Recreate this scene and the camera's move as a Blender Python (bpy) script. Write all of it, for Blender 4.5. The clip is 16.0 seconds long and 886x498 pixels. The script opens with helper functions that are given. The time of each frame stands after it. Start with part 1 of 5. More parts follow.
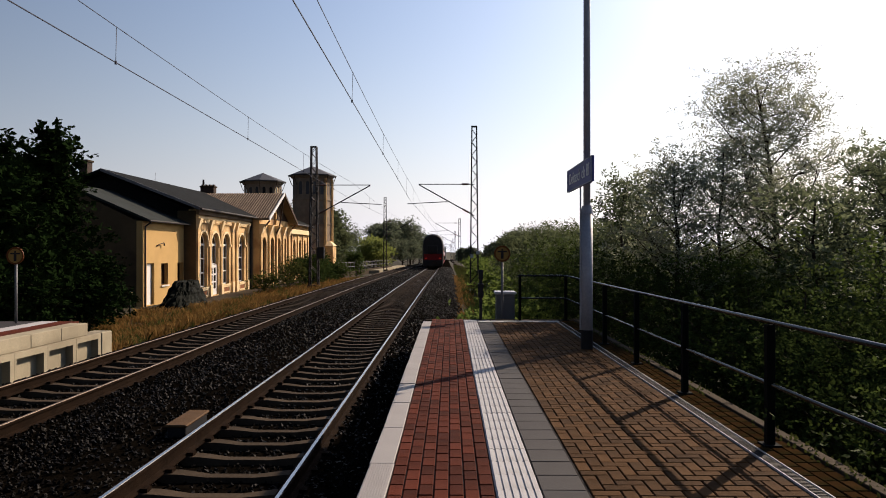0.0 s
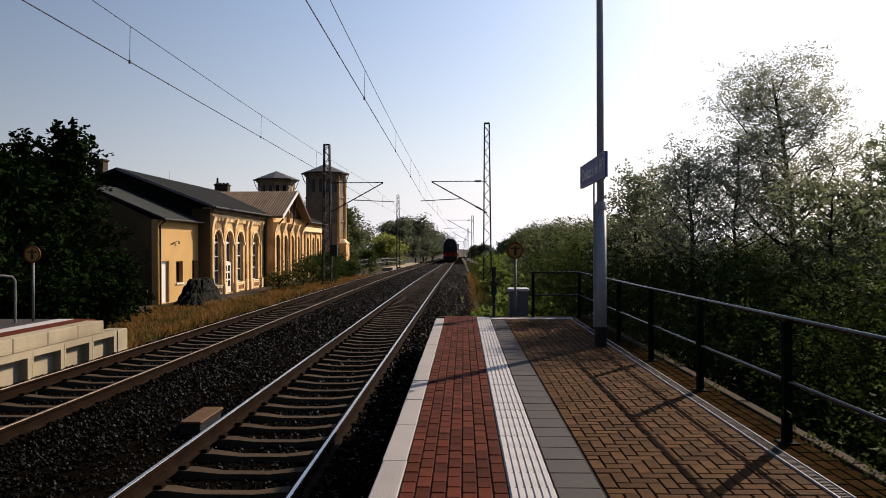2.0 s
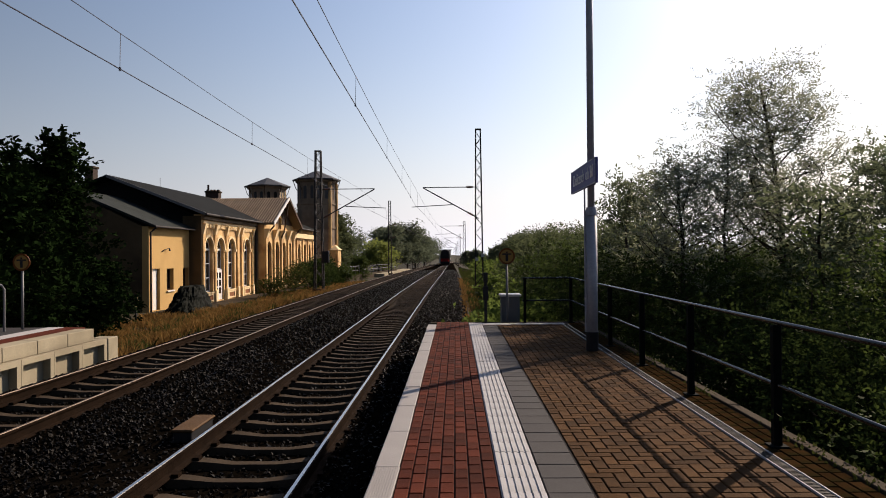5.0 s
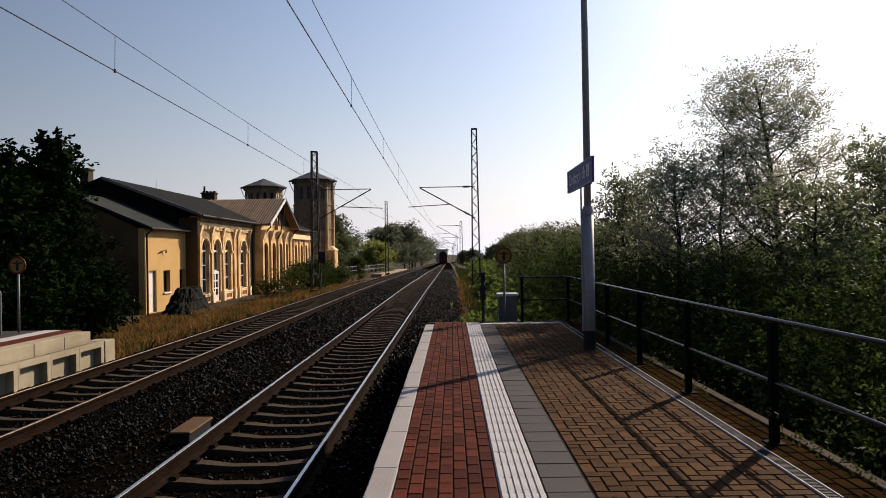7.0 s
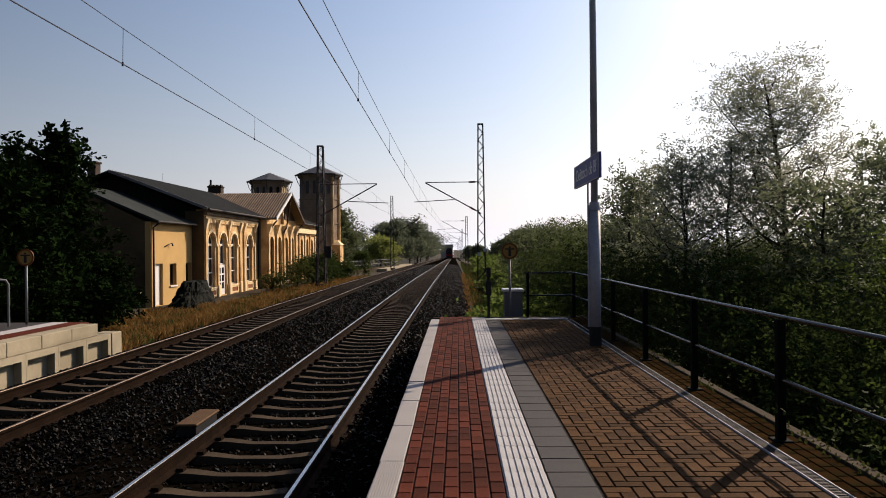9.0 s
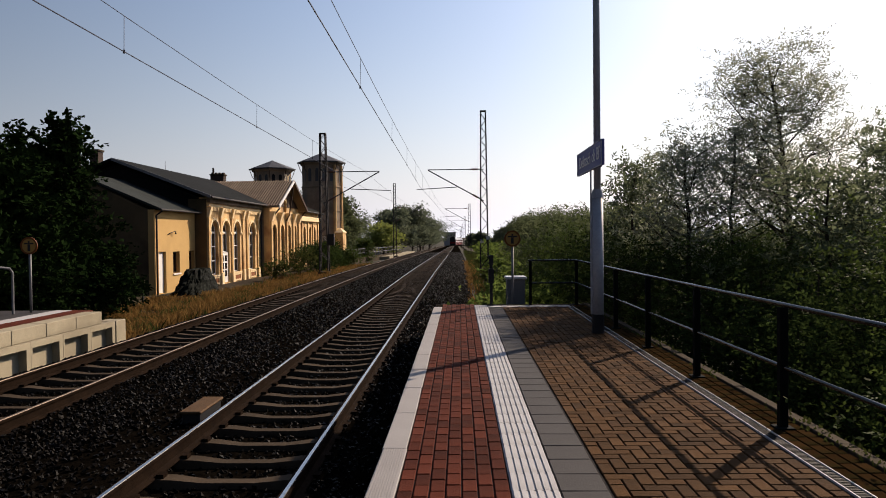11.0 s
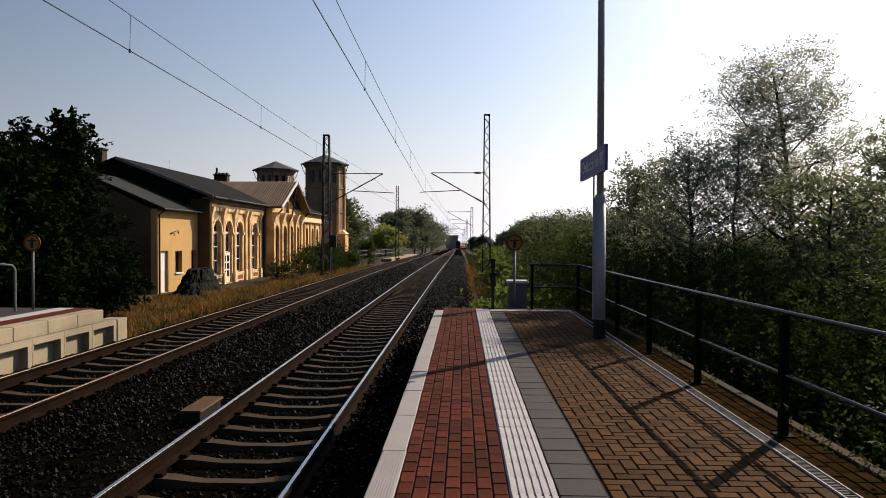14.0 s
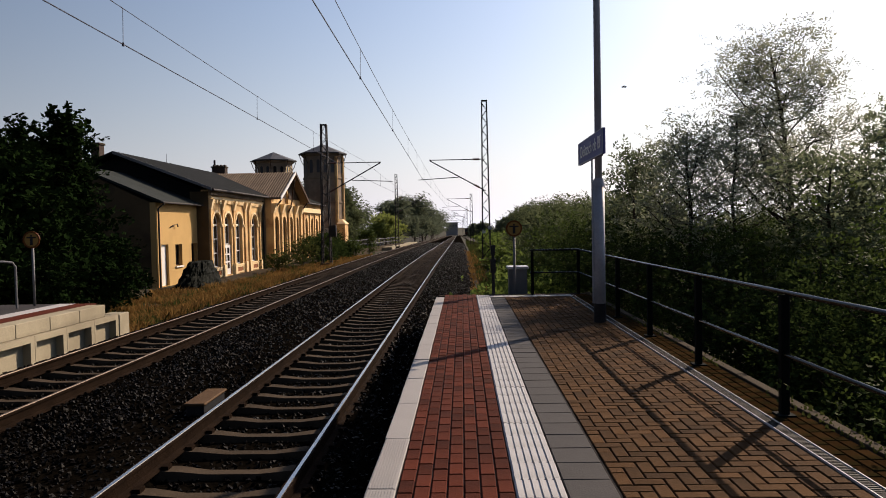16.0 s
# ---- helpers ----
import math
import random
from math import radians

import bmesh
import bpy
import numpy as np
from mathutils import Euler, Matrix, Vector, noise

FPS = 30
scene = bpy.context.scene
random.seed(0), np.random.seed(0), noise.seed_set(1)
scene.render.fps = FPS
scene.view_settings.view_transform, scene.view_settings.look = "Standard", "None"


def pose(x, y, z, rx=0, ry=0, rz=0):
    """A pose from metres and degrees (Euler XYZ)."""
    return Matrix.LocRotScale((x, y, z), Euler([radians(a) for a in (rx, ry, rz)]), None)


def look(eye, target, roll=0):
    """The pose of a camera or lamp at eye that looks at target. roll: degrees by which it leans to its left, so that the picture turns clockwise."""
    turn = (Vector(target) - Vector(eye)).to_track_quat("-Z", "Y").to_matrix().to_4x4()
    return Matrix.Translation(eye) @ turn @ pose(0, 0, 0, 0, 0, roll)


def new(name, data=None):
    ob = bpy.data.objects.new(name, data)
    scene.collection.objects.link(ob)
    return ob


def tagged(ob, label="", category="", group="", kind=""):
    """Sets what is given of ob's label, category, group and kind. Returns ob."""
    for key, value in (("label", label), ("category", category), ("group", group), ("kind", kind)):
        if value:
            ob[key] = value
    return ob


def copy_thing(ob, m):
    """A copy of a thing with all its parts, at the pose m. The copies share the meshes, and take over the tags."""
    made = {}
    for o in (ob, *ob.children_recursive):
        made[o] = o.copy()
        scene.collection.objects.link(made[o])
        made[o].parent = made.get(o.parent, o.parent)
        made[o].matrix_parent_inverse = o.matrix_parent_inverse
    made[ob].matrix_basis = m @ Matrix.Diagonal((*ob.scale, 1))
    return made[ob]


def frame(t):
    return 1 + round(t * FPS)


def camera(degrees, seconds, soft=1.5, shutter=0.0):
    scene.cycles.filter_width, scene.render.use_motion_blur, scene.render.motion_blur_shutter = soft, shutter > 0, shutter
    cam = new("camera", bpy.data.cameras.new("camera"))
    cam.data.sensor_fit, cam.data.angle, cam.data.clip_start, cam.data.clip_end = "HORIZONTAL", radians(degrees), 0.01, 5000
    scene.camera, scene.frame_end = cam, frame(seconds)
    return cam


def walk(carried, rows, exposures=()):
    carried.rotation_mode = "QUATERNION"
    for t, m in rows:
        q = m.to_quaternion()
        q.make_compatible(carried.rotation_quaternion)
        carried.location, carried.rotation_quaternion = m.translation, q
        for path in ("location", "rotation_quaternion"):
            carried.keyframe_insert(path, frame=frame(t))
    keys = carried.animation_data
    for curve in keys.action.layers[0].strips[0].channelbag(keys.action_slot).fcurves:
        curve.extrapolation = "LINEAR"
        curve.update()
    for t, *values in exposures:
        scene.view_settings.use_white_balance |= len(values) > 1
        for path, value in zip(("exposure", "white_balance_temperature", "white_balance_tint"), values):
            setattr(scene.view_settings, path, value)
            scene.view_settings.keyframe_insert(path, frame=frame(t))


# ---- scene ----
cam = camera(65.7, 16.0, soft=0.95)
PATH = [
    (0, (-0.001, 0.001, 1.571), (-0.022, 2.001, 1.573), -0.0),
    (0.5, (-0.002, 0.017, 1.565), (-0.025, 2.017, 1.565), 0.4),
    (1, (-0.006, 0.027, 1.562), (-0.043, 2.027, 1.554), 0.5),
    (1.5, (-0.007, 0.031, 1.555), (-0.054, 2.03, 1.541), 0.1),
    (2, (0.005, 0.026, 1.566), (-0.054, 2.025, 1.56), -0.2),
    (2.5, (0.015, 0.021, 1.569), (-0.068, 2.019, 1.583), -0.2),
    (3, (0.006, 0.0, 1.569), (-0.057, 1.999, 1.573), 0.0),
    (3.5, (0.007, 0.022, 1.566), (-0.043, 2.021, 1.574), -0.1),
    (4, (0.0, 0.014, 1.567), (-0.043, 2.013, 1.576), -0.1),
    (6.5, (0.022, 0.003, 1.573), (-0.005, 2.003, 1.587), -1.0),
    (7, (0.007, 0.005, 1.574), (-0.019, 2.004, 1.584), -0.9),
    (7.5, (-0.003, 0.007, 1.574), (-0.037, 2.006, 1.575), -0.9),
    (8, (-0.006, 0.002, 1.569), (-0.041, 2.002, 1.572), -0.7),
    (10.5, (-0.009, 0.003, 1.568), (-0.055, 2.003, 1.536), -0.4),
    (11, (-0.005, 0.005, 1.573), (-0.055, 2.004, 1.533), -0.6),
    (11.5, (-0.003, 0.008, 1.57), (-0.049, 2.007, 1.531), -0.6),
    (12, (-0.003, 0.001, 1.574), (-0.045, 2.0, 1.54), -0.5),
    (12.5, (-0.001, -0.002, 1.579), (-0.056, 1.997, 1.547), -0.5),
    (13, (0.007, 0.003, 1.57), (-0.055, 2.002, 1.54), -0.2),
    (13.5, (0.001, 0.001, 1.571), (-0.055, 2.0, 1.546), 0.0),
    (14, (-0.006, 0.001, 1.571), (-0.062, 2.0, 1.54), 0.2),
    (14.5, (-0.006, 0.005, 1.57), (-0.071, 2.003, 1.512), -0.1),
    (15, (-0.011, -0.005, 1.573), (-0.074, 1.993, 1.509), -0.3),
    (15.5, (-0.002, 0.003, 1.576), (-0.061, 2.001, 1.505), -0.6),
    (16, (0.007, 0.003, 1.575), (-0.05, 2.001, 1.507), -1.1),
]
walk(cam, [(t, look(eye, target, roll)) for t, eye, target, roll in PATH],
     exposures=[(0.0, 0.63, 6350, 18), (4.0, 0.61, 6350, 18), (6.5, 0.53, 6350, 18), (8.0, 0.53, 6350, 18), (10.5, 0.57, 6350, 18), (16.0, 0.57, 6350, 18)])

# ---- world, sun, exposure ----
SUN_EL, SUN_AZ = 32.0, 40.5          # degrees above the horizon, degrees right of the track's direction
world = bpy.data.worlds.new("sky")
scene.world = world
world.use_nodes = True
wn = world.node_tree
sky = wn.nodes.new("ShaderNodeTexSky")
sky.sky_type, sky.sun_disc = "NISHITA", False
sky.sun_elevation, sky.sun_rotation = radians(SUN_EL), radians(SUN_AZ)
sky.air_density, sky.dust_density, sky.ozone_density = 1.35, 1.3, 3.2
wn.nodes["Background"].inputs["Strength"].default_value = 0.067
# summer haze that whitens the sky towards the horizon all round
wtc, wxyz = wn.nodes.new("ShaderNodeTexCoord"), wn.nodes.new("ShaderNodeSeparateXYZ")
wn.links.new(wtc.outputs["Generated"], wxyz.inputs[0])
wab, wex, wmx = wn.nodes.new("ShaderNodeMath"), wn.nodes.new("ShaderNodeMath"), wn.nodes.new("ShaderNodeMix")
wab.operation, wab.inputs[1].default_value = "MULTIPLY", -7.0
wn.links.new(wxyz.outputs["Z"], wab.inputs[0])
wex.operation, wex.use_clamp = "EXPONENT", True
wn.links.new(wab.outputs[0], wex.inputs[0])
wmx.data_type = "RGBA"
# haze scatters forward: the sky is whitest round the sun and dims away from it
wdot, wg, wg2, wg3 = wn.nodes.new("ShaderNodeVectorMath"), wn.nodes.new("ShaderNodeMath"), wn.nodes.new("ShaderNodeMath"), wn.nodes.new("ShaderNodeMath")
wdot.operation = "DOT_PRODUCT"
wdot.inputs[1].default_value = (math.sin(radians(SUN_AZ)) * math.cos(radians(SUN_EL)), math.cos(radians(SUN_AZ)) * math.cos(radians(SUN_EL)), math.sin(radians(SUN_EL)))
wn.links.new(wtc.outputs["Generated"], wdot.inputs[0])
wg.operation, wg.inputs[1].default_value, wg.inputs[2].default_value = "MULTIPLY_ADD", 0.5, 0.5
wn.links.new(wdot.outputs["Value"], wg.inputs[0])
for wnode, power in ((wg2, 2.0), (wg3, 3.0)):
    wnode.operation, wnode.inputs[1].default_value = "POWER", power
    wn.links.new(wg.outputs[0], wnode.inputs[0])
whz = wn.nodes.new("ShaderNodeMix")
whz.data_type = "RGBA"
whz.inputs["A"].default_value, whz.inputs["B"].default_value = (2.3, 2.6, 3.2, 1), (15.8, 15.8, 15.9, 1)
wn.links.new(wg3.outputs[0], whz.inputs["Factor"])
wn.links.new(whz.outputs["Result"], wmx.inputs["B"])
wfw, wsc = wn.nodes.new("ShaderNodeMath"), wn.nodes.new("ShaderNodeVectorMath")
wfw.operation, wfw.inputs[1].default_value, wfw.inputs[2].default_value = "MULTIPLY_ADD", 1.2, 0.2
wn.links.new(wg2.outputs[0], wfw.inputs[0])
wsc.operation = "SCALE"
wn.links.new(sky.outputs[0], wsc.inputs[0])
wn.links.new(wfw.outputs[0], wsc.inputs["Scale"])
wn.links.new(wex.outputs[0], wmx.inputs["Factor"])
wn.links.new(wsc.outputs[0], wmx.inputs["A"])
wn.links.new(wmx.outputs["Result"], wn.nodes["Background"].inputs[0])
sun = new("sun", bpy.data.lights.new("sun", "SUN"))
sun.data.energy, sun.data.angle, sun.data.color = 4.6, radians(0.6), (1.0, 0.84, 0.62)
sun_to = Vector((math.sin(radians(SUN_AZ)) * math.cos(radians(SUN_EL)),
                 math.cos(radians(SUN_AZ)) * math.cos(radians(SUN_EL)), math.sin(radians(SUN_EL))))
sun.rotation_euler = sun_to.to_track_quat("Z", "Y").to_euler()
sun.location = (30, 30, 40)


# ---- materials ----
def mat(name, base, rough=0.8, metal=0.0, var=0.25, scale=6.0, fine=60.0, bump=0.2, stain=None, piece=0.0, island=0.0, streak=None, glow=None, spec=0.15):
    """base colour with variation at two scales, relief, optional stains, and random tone by piece or island."""
    m = bpy.data.materials.new(name)
    m.use_nodes = True
    n, l = m.node_tree.nodes, m.node_tree.links
    p = n["Principled BSDF"]
    tc = n.new("ShaderNodeTexCoord")
    mp = n.new("ShaderNodeMapping")
    l.new(tc.outputs["Object"], mp.inputs[0])
    if streak:
        mp.inputs["Scale"].default_value = streak
    a = n.new("ShaderNodeTexNoise")
    a.inputs["Scale"].default_value, a.inputs["Detail"].default_value = scale, 4
    b = n.new("ShaderNodeTexNoise")
    b.inputs["Scale"].default_value, b.inputs["Detail"].default_value = fine, 3
    l.new(mp.outputs[0], a.inputs[0])
    l.new(mp.outputs[0], b.inputs[0])
    mix = n.new("ShaderNodeMath")
    mix.operation = "MULTIPLY_ADD"
    l.new(a.outputs[0], mix.inputs[0])
    mix.inputs[1].default_value = 1.2
    l.new(b.outputs[0], mix.inputs[2])
    last = mix.outputs[0]
    if piece or island:
        src = n.new("ShaderNodeObjectInfo").outputs["Random"] if piece else n.new("ShaderNodeNewGeometry").outputs["Random Per Island"]
        r = n.new("ShaderNodeMath")
        r.operation = "MULTIPLY_ADD"
        l.new(src, r.inputs[0])
        r.inputs[1].default_value = 2.2 * (piece or island)
        l.new(last, r.inputs[2])
        last = r.outputs[0]
    mr = n.new("ShaderNodeMapRange")
    lo = 0.6
    hi = 1.6 + 2.2 * (piece or island)
    mr.inputs["From Min"].default_value, mr.inputs["From Max"].default_value = lo, hi
    l.new(last, mr.inputs[0])
    ramp = n.new("ShaderNodeMix")
    ramp.data_type = "RGBA"
    c0 = [max(0, c * (1 - var)) for c in base]
    c1 = [min(1, c * (1 + var)) for c in base]
    ramp.inputs["A"].default_value, ramp.inputs["B"].default_value = (*c0, 1), (*c1, 1)
    l.new(mr.outputs[0], ramp.inputs["Factor"])
    col = ramp.outputs["Result"]
    if stain:
        s = n.new("ShaderNodeTexNoise")
        s.inputs["Scale"].default_value, s.inputs["Detail"].default_value = scale * 0.35, 6
        l.new(tc.outputs["Object"], s.inputs[0])
        sr = n.new("ShaderNodeMapRange")
        sr.inputs["From Min"].default_value, sr.inputs["From Max"].default_value = 0.48, 0.66
        l.new(s.outputs[0], sr.inputs[0])
        sm = n.new("ShaderNodeMix")
        sm.data_type = "RGBA"
        l.new(sr.outputs[0], sm.inputs["Factor"])
        l.new(col, sm.inputs["A"])
        sm.inputs["B"].default_value = (*stain, 1)
        col = sm.outputs["Result"]
    l.new(col, p.inputs["Base Color"])
    p.inputs["Roughness"].default_value, p.inputs["Metallic"].default_value = rough, metal
    p.inputs["Specular IOR Level"].default_value = spec
    if bump:
        bp = n.new("ShaderNodeBump")
        bp.inputs["Strength"].default_value, bp.inputs["Distance"].default_value = bump, 0.02
        l.new(mix.outputs[0], bp.inputs["Height"])
        l.new(bp.outputs[0], p.inputs["Normal"])
    if glow:
        p.inputs["Emission Color"].default_value, p.inputs["Emission Strength"].default_value = (*glow[:3], 1), glow[3]
    return m


def leaf_mat(name, base, var=0.45, through_light=0.45, rough=0.9, spec=0.0):
    m = mat(name, base, rough=rough, var=var, scale=0.8, fine=3.0, bump=0, island=0.5, spec=spec)
    n, l = m.node_tree.nodes, m.node_tree.links
    p = n["Principled BSDF"]
    tr = n.new("ShaderNodeBsdfTranslucent")
    l.new(p.inputs["Base Color"].links[0].from_socket, tr.inputs[0])
    mx = n.new("ShaderNodeMixShader")
    mx.inputs[0].default_value = through_light
    l.new(p.outputs[0], mx.inputs[1])
    l.new(tr.outputs[0], mx.inputs[2])
    l.new(mx.outputs[0], n["Material Output"].inputs[0])
    return m


M_RAIL_TOP = mat("polished rail steel", (0.6, 0.57, 0.54), 0.27, 1.0, 0.15, 3, 40, 0.05)
M_RAIL_DULL = mat("dull brown running surface", (0.16, 0.12, 0.09), 0.5, 0.6, 0.2, 3, 40, 0.05)
M_RUST = mat("rusty rail steel", (0.012, 0.007, 0.0042), 0.85, 0.0, 0.5, 5, 60, 0.4, spec=0.02)
M_SLEEPER = mat("weathered concrete sleeper", (0.05, 0.036, 0.024), 0.9, 0, 0.45, 3, 40, 0.3, stain=(0.022, 0.015, 0.01), piece=0.3, spec=0.06)
M_SLEEPER_FAR = mat("weathered concrete sleeper row", (0.05, 0.036, 0.024), 0.9, 0, 0.45, 3, 40, 0.3, stain=(0.022, 0.015, 0.01), island=0.3, spec=0.06)
M_BALLAST = mat("ballast stone", (0.005, 0.0038, 0.0027), 0.45, 0, 0.95, 6, 60, 0.3, island=0.9, spec=0.035)
M_BED = mat("ballast bed", (0.0034, 0.0027, 0.002), 0.9, 0, 0.8, 5, 22, 1.0, spec=0.0)
M_EARTH = mat("dry earth and grass", (0.032, 0.025, 0.011), 0.95, 0, 0.5, 0.5, 14, 0.6, stain=(0.014, 0.018, 0.006))
M_CONC = mat("pale concrete", (0.31, 0.27, 0.19), 0.88, 0, 0.2, 2.5, 45, 0.25, stain=(0.25, 0.215, 0.15), spec=0.05)
M_CONC_D = mat("dark concrete", (0.05, 0.038, 0.025), 0.9, 0, 0.3, 2, 40, 0.3, spec=0.04)
M_EDGE = mat("pale platform edge slab", (0.27, 0.255, 0.245), 0.7, 0, 0.12, 3, 70, 0.15, piece=0.15)
M_RED = mat("red concrete paver", (0.064, 0.0152, 0.0078), 0.88, 0, 0.78, 5, 70, 0.5, piece=0.5, spec=0.05)
M_RED_F = mat("red concrete pavers", (0.064, 0.0152, 0.0078), 0.88, 0, 0.78, 5, 70, 0.5, island=0.5, spec=0.05)
M_TAN = mat("tan concrete paver", (0.06, 0.0295, 0.0105), 0.88, 0, 0.65, 5, 70, 0.5, piece=0.5, spec=0.05)
M_TAN_F = mat("tan concrete pavers", (0.06, 0.0295, 0.0105), 0.88, 0, 0.65, 5, 70, 0.5, island=0.5, spec=0.05)
M_WHITE = mat("white ribbed guide slab", (0.38, 0.37, 0.37), 0.65, 0, 0.1, 3, 60, 0.12, stain=(0.3, 0.29, 0.28), piece=0.1)
M_GREY = mat("grey concrete slab", (0.037, 0.034, 0.034), 0.8, 0, 0.18, 3, 70, 0.15, piece=0.25)
M_JOINT = mat("sandy joint bed", (0.01, 0.007, 0.006), 0.95, 0, 0.4, 4, 80, 0.4)
# Outer strip: moss stain, and a base darkened for lens falloff.
M_BROWN = mat("mossy brown paver darkened for falloff", (0.03, 0.0165, 0.0068), 0.9, 0, 0.6, 5, 70, 0.4, piece=0.4, stain=(0.014, 0.013, 0.005), spec=0.0)
M_GALV = mat("galvanised steel", (0.15, 0.15, 0.155), 0.6, 0.3, 0.2, 3, 30, 0.08)
M_POLE = mat("grey painted steel pole", (0.32, 0.33, 0.365), 0.55, 0.1, 0.2, 3, 30, 0.06, spec=0.4)
M_RAILING = mat("dark green painted steel", (0.006, 0.008, 0.008), 0.8, 0, 0.3, 4, 40, 0.05, spec=0.03)
M_POST = mat("black green steel post", (0.004, 0.005, 0.005), 0.7, 0, 0.3, 4, 40, 0.05, spec=0.03)
M_HANDRAIL = mat("worn dark steel tube", (0.008, 0.01, 0.01), 0.06, 0.0, 0.3, 4, 40, 0, spec=0.16)
M_BLACK = mat("black plastic", (0.02, 0.02, 0.022), 0.5, 0, 0.3, 5, 50, 0.05)
M_MAST = mat("dark lattice steel", (0.035, 0.032, 0.032), 0.7, 0.3, 0.3, 2, 20, 0.1)
M_WIRE = mat("dark copper wire", (0.06, 0.06, 0.08), 0.5, 0.4, 0.1, 2, 20, 0)
M_INSUL = mat("brown glazed insulator", (0.12, 0.06, 0.04), 0.3, 0, 0.2, 5, 40, 0)
M_BLUE = mat("dark blue enamel", (0.095, 0.1, 0.27), 0.5, 0, 0.1, 3, 30, 0.02, spec=0.06)
M_TEXT = mat("white enamel", (0.8, 0.8, 0.8), 0.5, 0, 0.05, 3, 30, 0)
M_ORANGE = mat("orange enamel", (0.13, 0.04, 0.008), 0.5, 0, 0.1, 3, 30, 0)
M_YELLOW = mat("pale yellow enamel", (0.30, 0.18, 0.045), 0.5, 0, 0.1, 3, 30, 0)
M_CABINET = mat("grey cabinet", (0.13, 0.135, 0.14), 0.6, 0, 0.15, 3, 40, 0.1)
M_OCHRE = mat("ochre render", (0.47, 0.30, 0.115), 0.9, 0, 0.12, 1.2, 30, 0.2, stain=(0.42, 0.265, 0.1))
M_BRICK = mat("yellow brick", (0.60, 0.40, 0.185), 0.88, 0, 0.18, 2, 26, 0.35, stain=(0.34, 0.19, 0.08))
# Tower brick; on the station's side wall it also paints the shade.
M_BRICK_D = mat("weathered and shaded brown brick", (0.235, 0.178, 0.125), 0.9, 0, 0.3, 1.5, 24, 0.35, stain=(0.15, 0.112, 0.08))
M_CHIM = mat("sooty brick", (0.045, 0.032, 0.026), 0.9, 0, 0.35, 2, 26, 0.3)
# Distance haze is put into this pale grey.
M_HAZY = mat("grey plaster paled for haze", (0.27, 0.265, 0.265), 0.9, 0, 0.15, 0.3, 3, 0.1)
# The ochre of the annex again, darkened for walls turned from the sun.
M_OCHRE_D = mat("ochre render darkened for shade", (0.095, 0.066, 0.036), 0.92, 0, 0.3, 1.2, 30, 0.3, stain=(0.04, 0.03, 0.019))
M_TRIM = mat("cream stucco trim", (0.74, 0.56, 0.32), 0.85, 0, 0.15, 2, 30, 0.2)
M_TERRA = mat("terracotta panel", (0.22, 0.085, 0.035), 0.85, 0, 0.25, 3, 40, 0.3)
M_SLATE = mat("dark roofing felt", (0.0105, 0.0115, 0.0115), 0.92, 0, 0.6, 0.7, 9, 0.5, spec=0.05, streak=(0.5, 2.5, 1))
M_FELT = mat("grey green roofing felt", (0.024, 0.028, 0.026), 0.85, 0, 0.5, 1.0, 12, 0.4, spec=0.08)
M_LEAD = mat("grey weathered roof sheet", (0.055, 0.056, 0.06), 0.6, 0, 0.3, 1, 12, 0.2, spec=0.3)
M_ROOFT = mat("brown ribbed tile", (0.175, 0.125, 0.083), 0.8, 0, 0.4, 1.2, 18, 0.3, piece=0.4)
M_GLASS = mat("dark window glass", (0.012, 0.013, 0.015), 0.12, 0, 0.2, 1, 5, 0.02, spec=0.3)
M_WFRAME = mat("white window frame", (0.65, 0.63, 0.6), 0.5, 0, 0.06, 3, 30, 0.05)
M_WOOD = mat("dark timber", (0.05, 0.028, 0.016), 0.8, 0, 0.3, 3, 40, 0.2, streak=(1, 1, 6))
M_TARP = mat("green grey tarpaulin", (0.0045, 0.0058, 0.0038), 0.7, 0, 0.8, 1.5, 9, 0.6, spec=0.03)
M_BARK = mat("grey brown bark", (0.03, 0.024, 0.018), 0.95, 0, 0.4, 3, 20, 0.6)
# Both crown leaves are paled for sky glare, the second less.
M_LEAF = leaf_mat("robinia leaf paled for glare", (0.225, 0.24, 0.17), 0.3, 0.65)
M_LEAF_G = leaf_mat("dark green leaf paled less", (0.105, 0.125, 0.07), 0.4, 0.55)
M_SHRUB = leaf_mat("green hedge leaf", (0.032, 0.049, 0.014), 0.85, 0.35)
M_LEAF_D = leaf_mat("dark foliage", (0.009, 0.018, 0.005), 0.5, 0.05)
# Distance haze is painted into these two leaf colours.
M_LEAF_F = leaf_mat("far foliage paled for haze", (0.086, 0.102, 0.05), 0.18, 0.5)
M_LEAF_H = leaf_mat("distant foliage paled more for haze", (0.118, 0.138, 0.09), 0.15, 0.5)
M_LEAF_B = leaf_mat("bright shrub leaf", (0.05, 0.072, 0.017), 0.6, 0.35, 0.6, 0.02)
M_WEED = leaf_mat("bright weed leaf", (0.11, 0.15, 0.035), 0.35, 0.45)
M_LIGHT = leaf_mat("yellow green leaf", (0.22, 0.25, 0.07), 0.25, 0.5)
M_GRASS_DRY = leaf_mat("dry straw grass", (0.21, 0.122, 0.04), 0.7, 0.3)
M_GRASS = leaf_mat("green verge grass", (0.06, 0.07, 0.02), 0.45, 0.3)
M_TRAIN = mat("traffic red paint", (0.16, 0.008, 0.012), 0.35, 0, 0.15, 2, 20, 0.03)
M_TRAIN_G = mat("dark grey train roof", (0.025, 0.025, 0.028), 0.5, 0, 0.2, 2, 20, 0.05)
